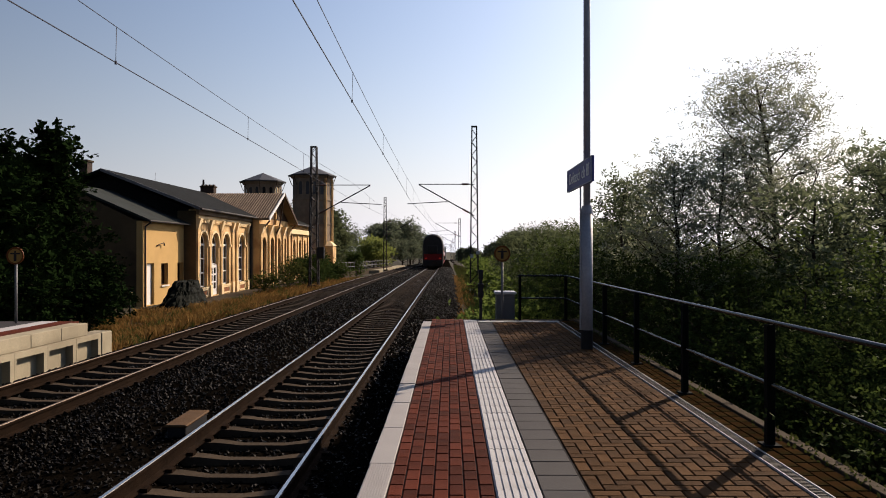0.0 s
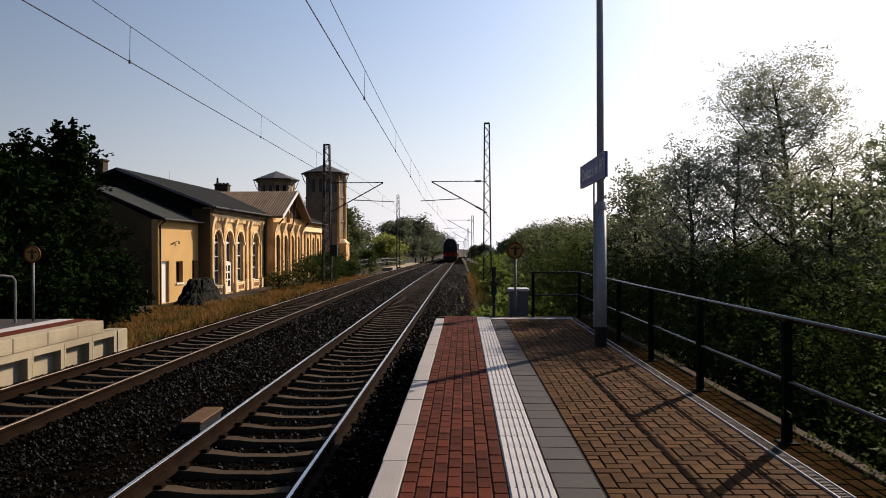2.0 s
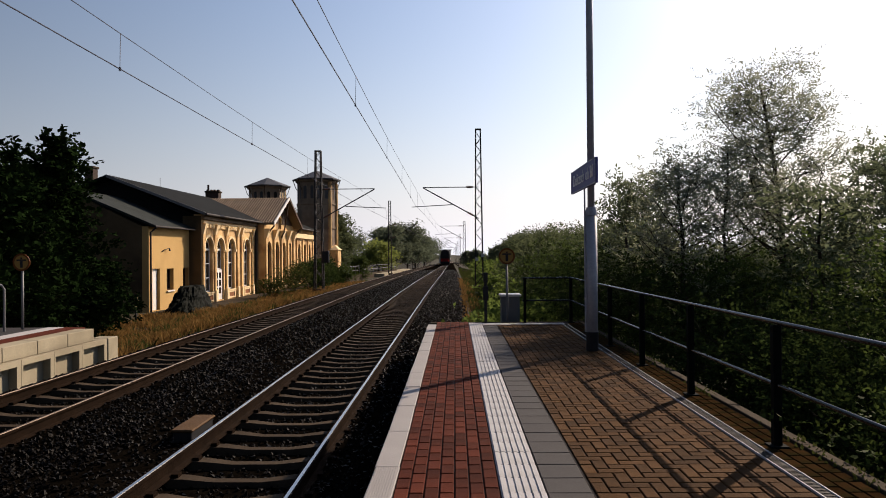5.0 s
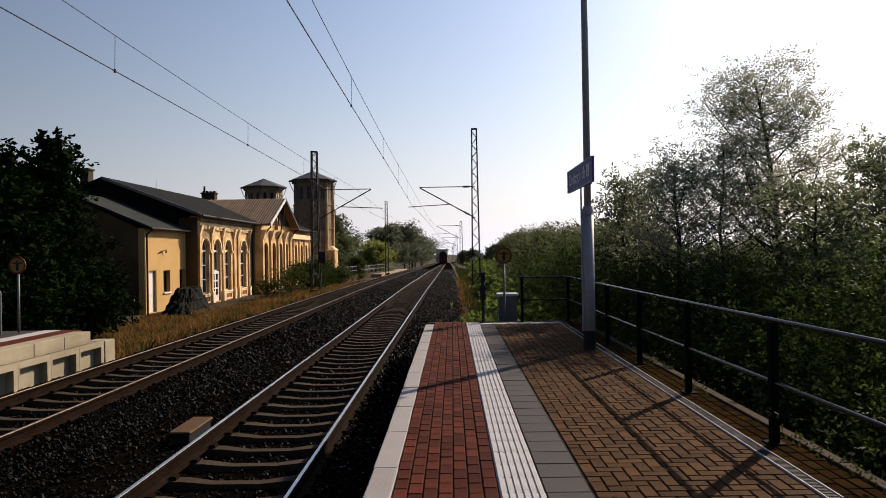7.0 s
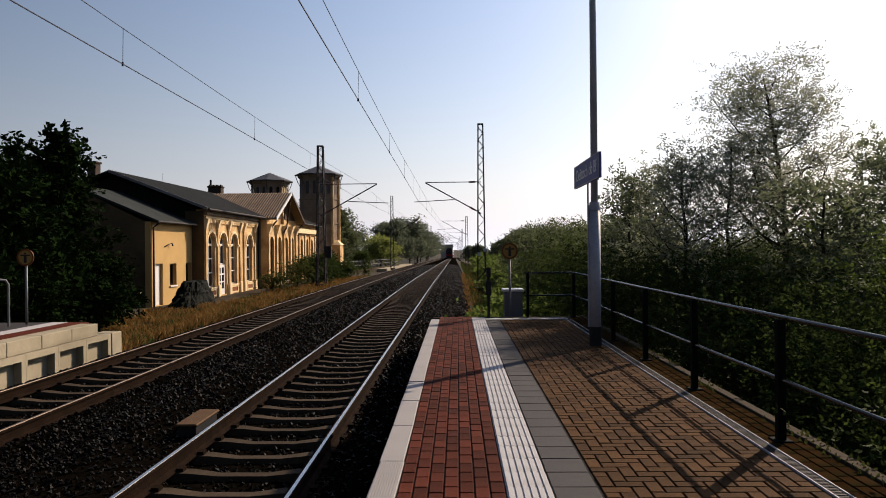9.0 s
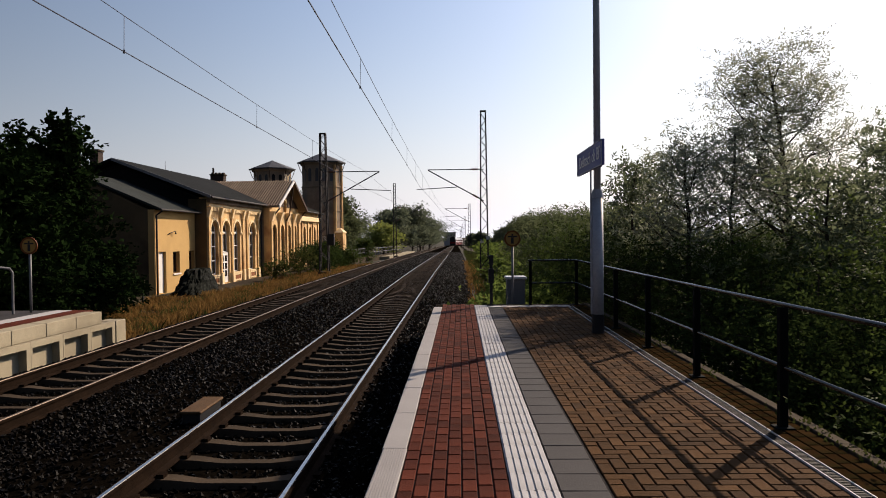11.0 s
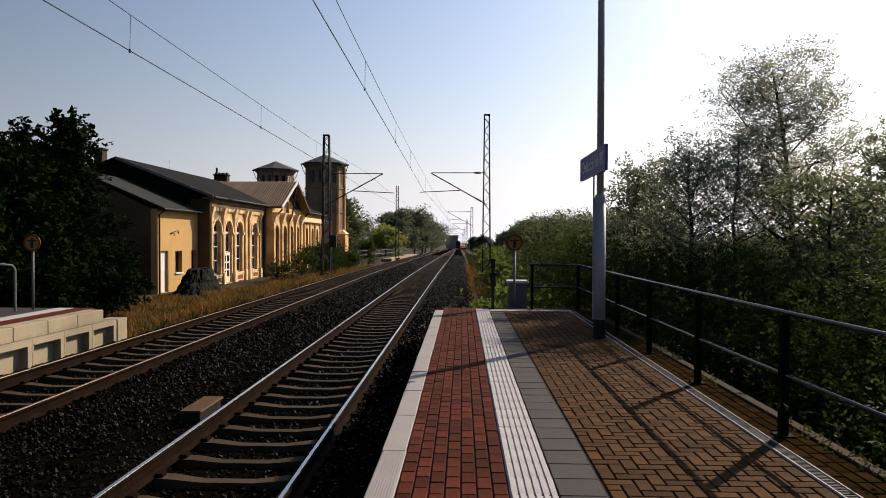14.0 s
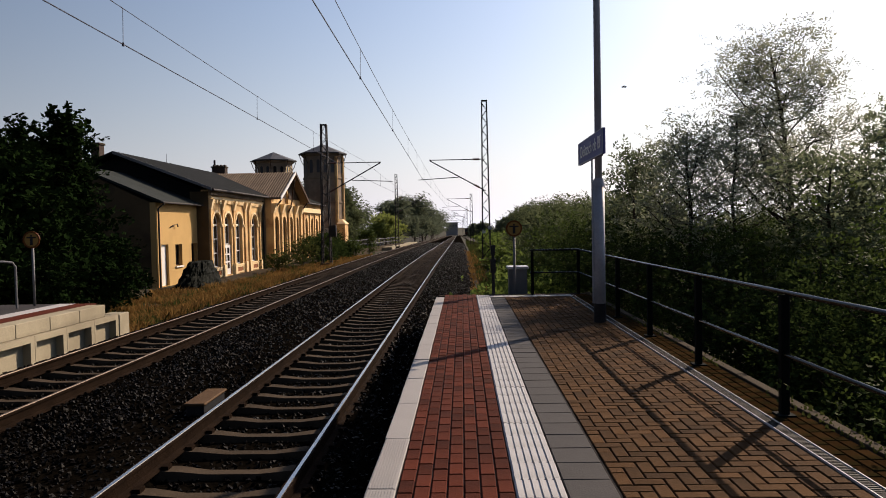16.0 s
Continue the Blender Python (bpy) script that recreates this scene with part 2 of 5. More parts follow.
M_TRAIN_W = mat("light grey train stripe", (0.5, 0.5, 0.5), 0.4, 0, 0.1, 2, 20, 0.02)
M_TROOF = mat("grey train roof", (0.2, 0.2, 0.21), 0.3, 0, 0.15, 2, 20, 0.02, spec=0.5)
M_TAIL = mat("red tail lamp", (0.5, 0.02, 0.02), 0.3, 0, 0.1, 3, 20, 0, glow=(1, 0.06, 0.03, 0.6))
M_WOODBOX = mat("worn timber box lid", (0.075, 0.04, 0.016), 0.8, 0, 0.3, 4, 30, 0.3)

# ---- mesh helpers ----
ORG = {}


def thing(name, label, category, at=(0, 0, 0), group="", kind=""):
    """An Empty at the thing's base; its parts are built in world metres."""
    e = new(name)
    e.empty_display_size = 0.2
    e.location = at
    ORG[e.name] = Vector(at)
    return tagged(e, label, category, group, kind)


def part(name, bm, material, parent, label="", smooth=False):
    me = bpy.data.meshes.new(name)
    if smooth:
        for f in bm.faces:
            f.smooth = True
    bm.to_mesh(me)
    bm.free()
    me.materials.append(material)
    ob = new(name, me)
    if parent:
        o = ORG[parent.name]
        me.transform(Matrix.Translation(-o))
        ob.parent = parent
        ORG[ob.name] = o
    else:
        ORG[ob.name] = Vector((0, 0, 0))
    return tagged(ob, label)


def solo(name, bm, material, label, category, group="", kind="", smooth=False, at=None):
    ob = part(name, bm, material, None, label, smooth)
    if at:
        ob.data.transform(Matrix.Translation(-Vector(at)))
        ob.location = at
        ORG[ob.name] = Vector(at)
    return tagged(ob, "", category, group, kind)


def raw(name, verts, faces, material, parent=None, smooth=False):
    me = bpy.data.meshes.new(name)
    me.from_pydata(np.asarray(verts).tolist(), [], np.asarray(faces).tolist())
    me.materials.append(material)
    if smooth:
        me.polygons.foreach_set("use_smooth", [True] * len(me.polygons))
    ob = new(name, me)
    if parent:
        me.transform(Matrix.Translation(-ORG[parent.name]))
        ob.parent = parent
        ORG[ob.name] = ORG[parent.name]
    else:
        ORG[ob.name] = Vector((0, 0, 0))
    return ob


def box(bm, lo, hi, bevel=0.0):
    x0, y0, z0 = lo
    x1, y1, z1 = hi
    v = [bm.verts.new(p) for p in ((x0, y0, z0), (x1, y0, z0), (x1, y1, z0), (x0, y1, z0), (x0, y0, z1), (x1, y0, z1), (x1, y1, z1), (x0, y1, z1))]
    fs = [bm.faces.new([v[i] for i in q]) for q in ((0, 3, 2, 1), (4, 5, 6, 7), (0, 1, 5, 4), (1, 2, 6, 5), (2, 3, 7, 6), (3, 0, 4, 7))]
    if bevel:
        es = {e for f in fs for e in f.edges}
        bmesh.ops.bevel(bm, geom=list(es), offset=bevel, segments=1, affect="EDGES")
    return bm


def boxed(lo, hi, bevel=0.0):
    return box(bmesh.new(), lo, hi, bevel)


def tube(bm, p, q, r, r2=None, n=8, cap=True):
    p, q = Vector(p), Vector(q)
    r2 = r if r2 is None else r2
    d = (q - p).normalized()
    u = d.orthogonal().normalized()
    w = d.cross(u)
    rings = []
    for c, rr in ((p, r), (q, r2)):
        rings.append([bm.verts.new(c + rr * (math.cos(a) * u + math.sin(a) * w)) for a in (2 * math.pi * i / n for i in range(n))])
    for i in range(n):
        bm.faces.new((rings[0][i], rings[0][(i + 1) % n], rings[1][(i + 1) % n], rings[1][i]))
    if cap:
        bm.faces.new(rings[0][::-1])
        bm.faces.new(rings[1])
    return bm


def chain(bm, pts, radii, n=7):
    """A bent tapered tube through the points."""
    rings = []
    for i, p in enumerate(pts):
        d = (Vector(pts[min(i + 1, len(pts) - 1)]) - Vector(pts[max(i - 1, 0)])).normalized()
        u = Vector((1, 0, 0)).cross(d) if abs(d.x) < 0.9 else Vector((0, 1, 0)).cross(d)
        u.normalize()
        w = d.cross(u)
        rings.append([bm.verts.new(Vector(p) + radii[i] * (math.cos(a) * u + math.sin(a) * w)) for a in (2 * math.pi * k / n for k in range(n))])
    for a, b in zip(rings, rings[1:]):
        for i in range(n):
            bm.faces.new((a[i], a[(i + 1) % n], b[(i + 1) % n], b[i]))
    bm.faces.new(rings[0][::-1])
    bm.faces.new(rings[-1])
    return bm


def loft(bm, loops, close=True):
    rings = [[bm.verts.new(p) for p in lp] for lp in loops]
    n = len(rings[0])
    for a, b in zip(rings, rings[1:]):
        for i in range(n):
            bm.faces.new((a[i], a[(i + 1) % n], b[(i + 1) % n], b[i]))
    if close:
        bm.faces.new(rings[0][::-1])
        bm.faces.new(rings[-1])
    return bm


def slab(outline, holes, place, depth):
    """A plate with holes: 2D outlines, place(u, v, w) maps to the world, w runs from 0 to depth."""
    bm = bmesh.new()
    es = []
    for lp in (outline, *holes):
        vs = [bm.verts.new((u, v, 0)) for u, v in lp]
        es += [bm.edges.new((vs[i], vs[(i + 1) % len(vs)])) for i in range(len(vs))]
    bmesh.ops.triangle_fill(bm, use_beauty=True, use_dissolve=False, edges=es)
    got = bmesh.ops.extrude_face_region(bm, geom=bm.faces[:])
    for v in got["geom"]:
        if isinstance(v, bmesh.types.BMVert):
            v.co.z = depth
    for v in bm.verts:
        v.co = place(*v.co)
    bmesh.ops.recalc_face_normals(bm, faces=bm.faces)
    return bm


def arch(u0, u1, v0, v1, n=10):
    """Outline of an opening with a round head."""
    r = (u1 - u0) / 2
    c = (u0 + u1) / 2
    return [(u0, v0), (u1, v0)] + [(c + r * math.cos(a), v1 - r + r * math.sin(a)) for a in (math.pi * i / n for i in range(n + 1))]


def rect(u0, u1, v0, v1):
    return [(u0, v0), (u1, v0), (u1, v1), (u0, v1)]


# ---- the line of the track ----
def grade(y):
    """How far the line falls beyond the platforms."""
    s = max(0.0, y - 35.0)
    return -0.0115 * s * s / (s + 40.0)


def bend(y):
    """The line's drift to the left, then its curve to the right."""
    s = max(0.0, y - 60.0)
    x = -0.0055 * s * s / (s + 30)
    if y > 365:
        x += (y - 365) ** 2 / 1350.0
    return x


def base_height(x):
    xs = [-400, -60, -16, -10.5, -8.4, -0.4, 1.6, 3.0, 5.5, 9.0, 30, 400]
    zs = [-1.6, -1.4, -1.33, -1.3, -1.0, -1.0, -1.0, -1.25, -2.4, -2.9, -3.0, -2.5]
    return float(np.interp(x, xs, zs))


def ground_height(x, y):
    return base_height(x - bend(min(y, 360))) + grade(min(y, 700)) + 0.06 * noise.noise((x * 0.4, y * 0.4, 0)) - 0.06


RAIL_Z = -0.55
C1, C2 = -2.24, -6.2

# ---- ground ----
def build_ground():
    xs = np.unique(np.concatenate([np.linspace(-1500, -60, 14), np.linspace(-60, -18, 18), np.linspace(-18, 14, 65), np.linspace(14, 70, 20), np.linspace(70, 1500, 14)]))
    ys = np.unique(np.concatenate([np.linspace(-400, -20, 10), np.linspace(-20, 90, 140), np.linspace(90, 420, 90), np.linspace(420, 3000, 24)]))
    v = [(x, y, ground_height(x, y)) for y in ys for x in xs]
    n = len(xs)
    f = [(j * n + i, j * n + i + 1, (j + 1) * n + i + 1, (j + 1) * n + i) for j in range(len(ys) - 1) for i in range(n - 1)]
    g = raw("ground", v, f, M_EARTH, None, True)
    tagged(g, "dry grassy earth beside the railway line", "ground", kind="structure")


build_ground()


def build_bed():
    """The raised ballast bed under both tracks."""
    ys = list(np.linspace(-30, 60, 91)) + list(np.linspace(62, 560, 160))
    prof = [(-8.6, -1.15), (-7.9, -0.86), (-7.5, -0.71), (-7.1, -0.695), (-6.9, -0.815), (-5.5, -0.815), (-5.3, -0.695), (-4.4, -0.72), (-3.4, -0.7), (-3.13, -0.695), (-2.94, -0.815), (-1.54, -0.815), (-1.35, -0.695), (-0.9, -0.7), (-0.3, -0.74), (0.2, -0.86), (0.9, -1.25)]
    v = []
    for y in ys:
        for x, z in prof:
            v.append((x + bend(y) + 0.03 * noise.noise((x * 3, y * 2, 5)), y, z + grade(y) + 0.03 * noise.noise((x * 2.2, y * 2.2, 1))))
    n = len(prof)
    f = [(j * n + i, j * n + i + 1, (j + 1) * n + i + 1, (j + 1) * n + i) for j in range(len(ys) - 1) for i in range(n - 1)]
    tagged(raw("ballast_bed", v, f, M_BED, None, True), "dark brown crushed stone railway ballast bed", "ballast", kind="structure")
    # loose stones, thickest where they can be told apart
    rng = np.random.default_rng(4)
    N = 92000
    y = -1.0 + 116 * rng.random(N) ** 2.0
    x = -8.3 + 8.7 * rng.random(N)
    x = np.where((x > -0.55) & (y < 15.8), x - 4.5, x)
    pz = np.interp(x, [p[0] for p in prof], [p[1] for p in prof])
    size = rng.uniform(0.017, 0.036, N) * (1 + y / 90)
    gr = np.array([grade(a) for a in y])
    bx = np.array([bend(a) for a in y])
    c = np.stack([x + bx, y, pz + gr + size * 0.35], 1)
    octa = np.array([(1, 0, 0), (0, 1, 0), (-1, 0, 0), (0, -1, 0), (0.1, 0.1, 0.8), (-0.1, 0.1, -0.7)])
    tri = np.array([(0, 1, 4), (1, 2, 4), (2, 3, 4), (3, 0, 4), (1, 0, 5), (2, 1, 5), (3, 2, 5), (0, 3, 5)])
    q = rng.normal(size=(N, 4))
    q /= np.linalg.norm(q, axis=1)[:, None]
    a, b, cc, d = q.T
    R = np.stack([1 - 2 * (cc * cc + d * d), 2 * (b * cc - a * d), 2 * (b * d + a * cc), 2 * (b * cc + a * d), 1 - 2 * (b * b + d * d), 2 * (cc * d - a * b),
                  2 * (b * d - a * cc), 2 * (cc * d + a * b), 1 - 2 * (b * b + cc * cc)], 1).reshape(N, 3, 3)
    shape = octa[None] * rng.uniform(0.6, 1.25, (N, 6, 3)) * size[:, None, None]
    V = np.einsum("nij,nkj->nki", R, shape) + c[:, None]
    F = tri[None] + 6 * np.arange(N)[:, None, None]
    tagged(raw("ballast_stones", V.reshape(-1, 3), F.reshape(-1, 3), M_BALLAST), "sharp grey brown ballast stones between the rails", "ballast", kind="stuff")


build_bed()


# ---- tracks ----
def sleeper_mesh():
    bm = bmesh.new()
    sect = [(-1.3, 0.0), (-1.28, 0.05), (-0.95, 0.055), (-0.55, 0.05), (-0.25, 0.015), (0.25, 0.015), (0.55, 0.05), (0.95, 0.055), (1.28, 0.05), (1.3, 0.0)]
    loops = []
    for x, z in sect:
        w = 0.13 if abs(x) > 0.5 else 0.11
        loops.append([(x, -w, -0.12), (x, w, -0.12), (x, w - 0.05, z), (x, -w + 0.05, z)])
    loft(bm, loops)
    bmesh.ops.recalc_face_normals(bm, faces=bm.faces)
    me = bpy.data.meshes.new("sleeper")
    bm.to_mesh(me)
    bm.free()
    return me


def build_track(name, cx, near, label):
    tr = thing(name, label, "railway track", (cx, 0, RAIL_Z), kind="structure")
    me = sleeper_mesh()
    me.materials.append(M_SLEEPER)
    v0 = np.array([v.co[:] for v in me.vertices])
    f0 = [list(p.vertices) for p in me.polygons]
    y = -11.976
    V, F = [], []
    rng = random.Random(int(-cx * 100))
    while y < 430:
        x = cx + bend(y)
        z = RAIL_Z - 0.225 + grade(y)
        if 4.0 < y < 76:
            ob = new("sleeper", me)
            ob.parent = tr
            ob.location = (x - cx + rng.uniform(-0.012, 0.012), y + rng.uniform(-0.012, 0.012), z - RAIL_Z)
            ob.rotation_euler = (0, 0, rng.uniform(-0.008, 0.008))
        else:
            k = len(V) * len(v0)
            V.append(v0 + np.array((x, y, z)))
            F += [[k + a for a in q] for q in f0]
        y += 0.577
    far = raw("sleeper_row", np.concatenate(V), [[a for a in q] for q in F], M_SLEEPER_FAR, tr)
    tagged(far, kind="stuff")
    ys = list(np.arange(-30, 60, 5.0)) + list(np.arange(60, 640, 10.0))
    for side in (-0.7535, 0.7535):
        prof = [(-0.07, -0.172), (0.07, -0.172), (0.07, -0.16), (0.012, -0.14), (0.012, -0.045), (0.036, -0.035), (0.036, -0.006), (-0.036, -0.006), (-0.036, -0.035), (-0.012, -0.045), (-0.012, -0.14), (-0.07, -0.16)]
        bm = bmesh.new()
        loft(bm, [[(cx + bend(y) + side + px, y, RAIL_Z + grade(y) + pz) for px, pz in prof] for y in ys])
        bmesh.ops.recalc_face_normals(bm, faces=bm.faces)
        rail = part("rail", bm, M_RUST, tr, "rust brown steel rail")
        bm = bmesh.new()
        cap = [(-0.018, -0.006), (0.022, -0.006), (0.019, 0.0), (-0.015, 0.0)]
        loft(bm, [[(cx + bend(y) + side + px, y, RAIL_Z + grade(y) + pz + 0.0005) for px, pz in cap] for y in ys])
        bmesh.ops.recalc_face_normals(bm, faces=bm.faces)
        part("running_surface", bm, M_RAIL_TOP if near else M_RAIL_DULL, rail, "polished bright running surface" if near else "dull brown running surface")
        # clips that hold the rail down
        bm = bmesh.new()
        y = 4.18
        while y < 30:
            for s in (-0.1, 0.1):
                box(bm, (cx + bend(y) + side + s - 0.035, y - 0.05, RAIL_Z - 0.2 + grade(y)), (cx + bend(y) + side + s + 0.035, y + 0.05, RAIL_Z - 0.135 + grade(y)))
            y += 0.577
        tagged(part("rail_clips", bm, M_RUST, tr), kind="stuff")
    return tr


build_track("track_near", C1, True, "straight track of rusty rails on concrete sleepers")
build_track("track_far", C2, False, "second straight track of rusty rails on concrete sleepers")

# ---- platform ----
PX0, PXR, PY1 = -0.60, 2.86, 15.55
E0, R0, W0, G0, T0, D0, K0 = -0.60, -0.412, 0.292, 0.592, 0.895, 2.33, 2.44


def build_platform():
    pf = thing("platform", "paved railway platform with red, white, grey and tan bands", "platform", (1.1, 4, -1.0), kind="structure")
    bm = boxed((PX0 + 0.12, -30, -1.6), (PXR - 0.1, PY1 - 0.02, -0.085))
    part("platform_core", bm, M_CONC_D, pf)
    part("bedding", boxed((PX0 + 0.2, -30, -0.083), (PXR - 0.1, PY1 - 0.02, -0.014)), M_JOINT, pf, "dark sandy bedding in the joints")
    # kerb on the embankment side and at the end
    y = -30.0
    while y < PY1:
        y1 = min(y + 0.995, PY1)
        part("kerb", boxed((PXR - 0.1, y, -0.5), (PXR, y1, 0.012), 0.006), M_CONC_D, pf, "grey concrete kerb")
        y += 1.0
    part("end_wall", boxed((PX0 + 0.05, PY1 - 0.018, -1.5), (PXR, PY1 + 0.06, -0.012)), M_CONC_D, pf)
    return pf


PLATFORM = build_platform()


def build_left_platform():
    pf = thing("platform_opposite", "opposite platform of pale precast concrete elements", "platform", (-9.5, 10, -1.0), kind="structure")
    part("core", boxed((-11.6, -30, -1.5), (-8.12, 15.0, -0.1)), M_CONC_D, pf)
    y = 15.05
    k = 0
    while y > -6:
        # top slab with nose
        part("edge_slab", boxed((-8.15, y - 1.39, -0.26), (-7.78, y - 0.4, 0.0), 0.01), M_CONC, pf, "pale concrete coping slab")
        # trough element: frame round a sunken panel
        out = [(y - 0.99, -0.95), (y - 0.945, -0.95), (y - 0.945, -0.375), (y - 0.12, -0.375), (y - 0.12, -0.95), (y, -0.95), (y, -0.262), (y - 0.99, -0.262)]
        bm = slab(out, [], lambda u, v, w: Vector((-7.70 - w, u, v)), 0.15)
        el = part("wall_element", bm, M_CONC, pf, "precast concrete wall element with a sunken panel")
        part("panel", boxed((-8.1, y - 0.985, -0.95), (-7.852, y - 0.005, -0.27)), M_CONC, el, "sunken panel")
        y -= 1.0
        k += 1
    part("end_block", boxed((-8.1, 15.06, -0.95), (-7.68, 15.5, -0.262), 0.012), M_CONC, pf, "plain concrete end block")
    part("red_band", boxed((-8.62, -12, -0.1), (-8.16, 15.0, -0.004), 0.004), M_RED_F, pf, "red paver band")
    part("white_band", boxed((-9.0, -12, -0.1), (-8.63, 15.0, -0.002), 0.004), M_WHITE, pf, "white ribbed guide band")
    part("paving", boxed((-11.6, -30, -0.1), (-9.01, 15.0, -0.006)), M_GREY, pf, "grey paving")
    return pf


build_left_platform()


# ---- the station building ----
FX, GZ = -15.0, -1.36


def window_set(parent, x, u0, u1, v0, v1, boarded=False, bars=(1, 2, 3)):
    """A framed window with a round head that sits back in its opening; u runs along the facade."""
    cx, t = x - 0.2, 0.07
    o, i = arch(u0, u1, v0, v1), arch(u0 + t, u1 - t, v0 + t, v1 - t)
    m = M_WOOD if boarded else M_WFRAME
    w = part("window", slab(o, [i], lambda u, v, d: Vector((cx - d, u, v)), 0.07), m, parent, "arched window with dark boarding" if boarded else "arched window with white glazing bars")
    part("pane", slab(o, [], lambda u, v, d: Vector((cx - 0.03 - d, u, v)), 0.012), M_WOOD if boarded else M_GLASS, w, "boarded panel" if boarded else "dark glass pane")
    mid, top = (u0 + u1) / 2, v1 - (u1 - u0) * 0.5
    part("mullion", boxed((cx - 0.05, mid - 0.035, v0), (cx + 0.012, mid + 0.035, v1 - 0.02)), m, w)
    for k in bars:
        v = v0 + (top - v0) * k / 3
        h = 0.06 if k == 3 else 0.028
        part("glazing_bar", boxed((cx - 0.05, u0 + 0.02, v - h), (cx + 0.014, u1 - 0.02, v + h)), m, w)
    return w


def build_station():
    st = thing("station_building", "old yellow brick railway station with arched windows and dark roofs", "station building", (FX - 5, 56, GZ))
    pl = lambda u, v, d: Vector((FX - d, u, v))
    # main wing, nearer
    EAVE = 3.98
    wins1 = [(40.86, 42.24), (42.9, 44.28), (45.06, 46.44), (48.46, 49.84)]
    holes = []
    for k, (a, b) in enumerate(wins1):
        holes.append(arch(a, b, GZ + 0.06 if k == 1 else -0.72, 2.58))
    wall = part("front_wall", slab(rect(40.36, 51.25, GZ - 0.3, EAVE), holes, pl, 0.45), M_BRICK, st, "sunlit yellow brick wall")
    part("gable_wall", slab([(-26.6, GZ - 0.3), (FX - 0.452, GZ - 0.3), (FX - 0.452, EAVE), (-20.3, 6.06), (-26.6, 3.75)], [], lambda u, v, d: Vector((u, 40.36 + d, v)), 0.4), M_SLATE, st, "dark gable wall")
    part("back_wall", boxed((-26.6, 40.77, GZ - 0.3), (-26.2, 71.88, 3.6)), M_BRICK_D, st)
    for k, (a, b) in enumerate(wins1):
        if k == 1:
            window_set(st, FX, a, b, 0.62, 2.58, bars=(3,))
            dr = part("door", boxed((FX - 0.18, a + 0.03, GZ + 0.05), (FX - 0.1, b - 0.03, 0.61), 0.01), M_WFRAME, wall, "white double door with glass panels")
            for u in (a + 0.14, a + 0.73):
                for v in (GZ + 0.45, GZ + 0.93, GZ + 1.41):
                    part("pane", boxed((FX - 0.11, u, v), (FX - 0.092, u + 0.38, v + 0.38)), M_GLASS, dr, "dark glass door pane")
        else:
            window_set(st, FX, a, b, -0.72, 2.58)
            part("sill", boxed((FX - 0.33, a - 0.1, -0.82), (FX + 0.1, b + 0.1, -0.72), 0.01), M_TRIM, wall, "cream window sill")
            part("apron_frame", slab(rect(a - 0.02, b + 0.02, GZ + 0.06, -0.83), [rect(a + 0.12, b - 0.12, GZ + 0.15, -0.92)], lambda u, v, d: Vector((FX + 0.07 - d, u, v)), 0.075), M_TRIM, wall)
            part("apron", boxed((FX - 0.02, a + 0.11, GZ + 0.14), (FX + 0.025, b - 0.11, -0.91)), M_TERRA, wall, "terracotta panel below the window")
        # a moulded arch over the opening
        bm = bmesh.new()
        c = (a + b) / 2
        r = (b - a) / 2
        z0 = 2.61 - r
        loops = []
        for i in range(15):
            t = math.pi * i / 14
            cu, sv = math.cos(t), math.sin(t)
            loops.append([(FX - 0.02, c + (r + 0.02) * cu, z0 + (r + 0.02) * sv), (FX + 0.07, c + (r + 0.04) * cu, z0 + (r + 0.04) * sv), (FX + 0.07, c + (r + 0.17) * cu, z0 + (r + 0.17) * sv), (FX - 0.02, c + (r + 0.19) * cu, z0 + (r + 0.19) * sv)])
        loft(bm, loops)
        bmesh.ops.recalc_face_normals(bm, faces=bm.faces)
        part("arch_moulding", bm, M_TRIM, wall, "cream arch moulding")
        for u in (a - 0.12, b + 0.12):
            part("impost", boxed((FX - 0.02, u - 0.11, z0 - 0.16), (FX + 0.11, u + 0.11, z0), 0.015), M_TRIM, wall)
    for u in (40.54, 42.57, 44.67, 46.95, 47.85, 50.4):
        part("pilaster", boxed((FX - 0.02, u - 0.13, GZ), (FX + 0.10, u + 0.13, 3.2), 0.01), M_BRICK, wall)
        part("pilaster_base", boxed((FX - 0.02, u - 0.2, GZ), (FX + 0.17, u + 0.2, -0.62), 0.015), M_TRIM, wall)
        part("console", loft(bmesh.new(), [[(FX, u - 0.14, 2.8), (FX, u + 0.14, 2.8), (FX + 0.12, u + 0.14, 2.82), (FX + 0.12, u - 0.14, 2.82)], [(FX, u - 0.17, 3.42), (FX, u + 0.17, 3.42), (FX + 0.28, u + 0.17, 3.42), (FX + 0.28, u - 0.17, 3.42)]]), M_TRIM, wall, "carved cream console")
    part("frieze", boxed((FX - 0.02, 40.38, 3.44), (FX + 0.14, 51.22, 3.58), 0.01), M_TRIM, wall)
    part("eave_board", boxed((FX - 0.02, 40.36, 3.66), (FX + 0.2, 51.22, 3.97), 0.02), M_BRICK_D, wall, "weathered grey board under the eave")
    u = 40.75
    while u < 50.9:
        part("corbel", boxed((FX - 0.02, u, 3.2), (FX + 0.12, u + 0.11, 3.438)), M_TRIM, wall)
        u += 0.24
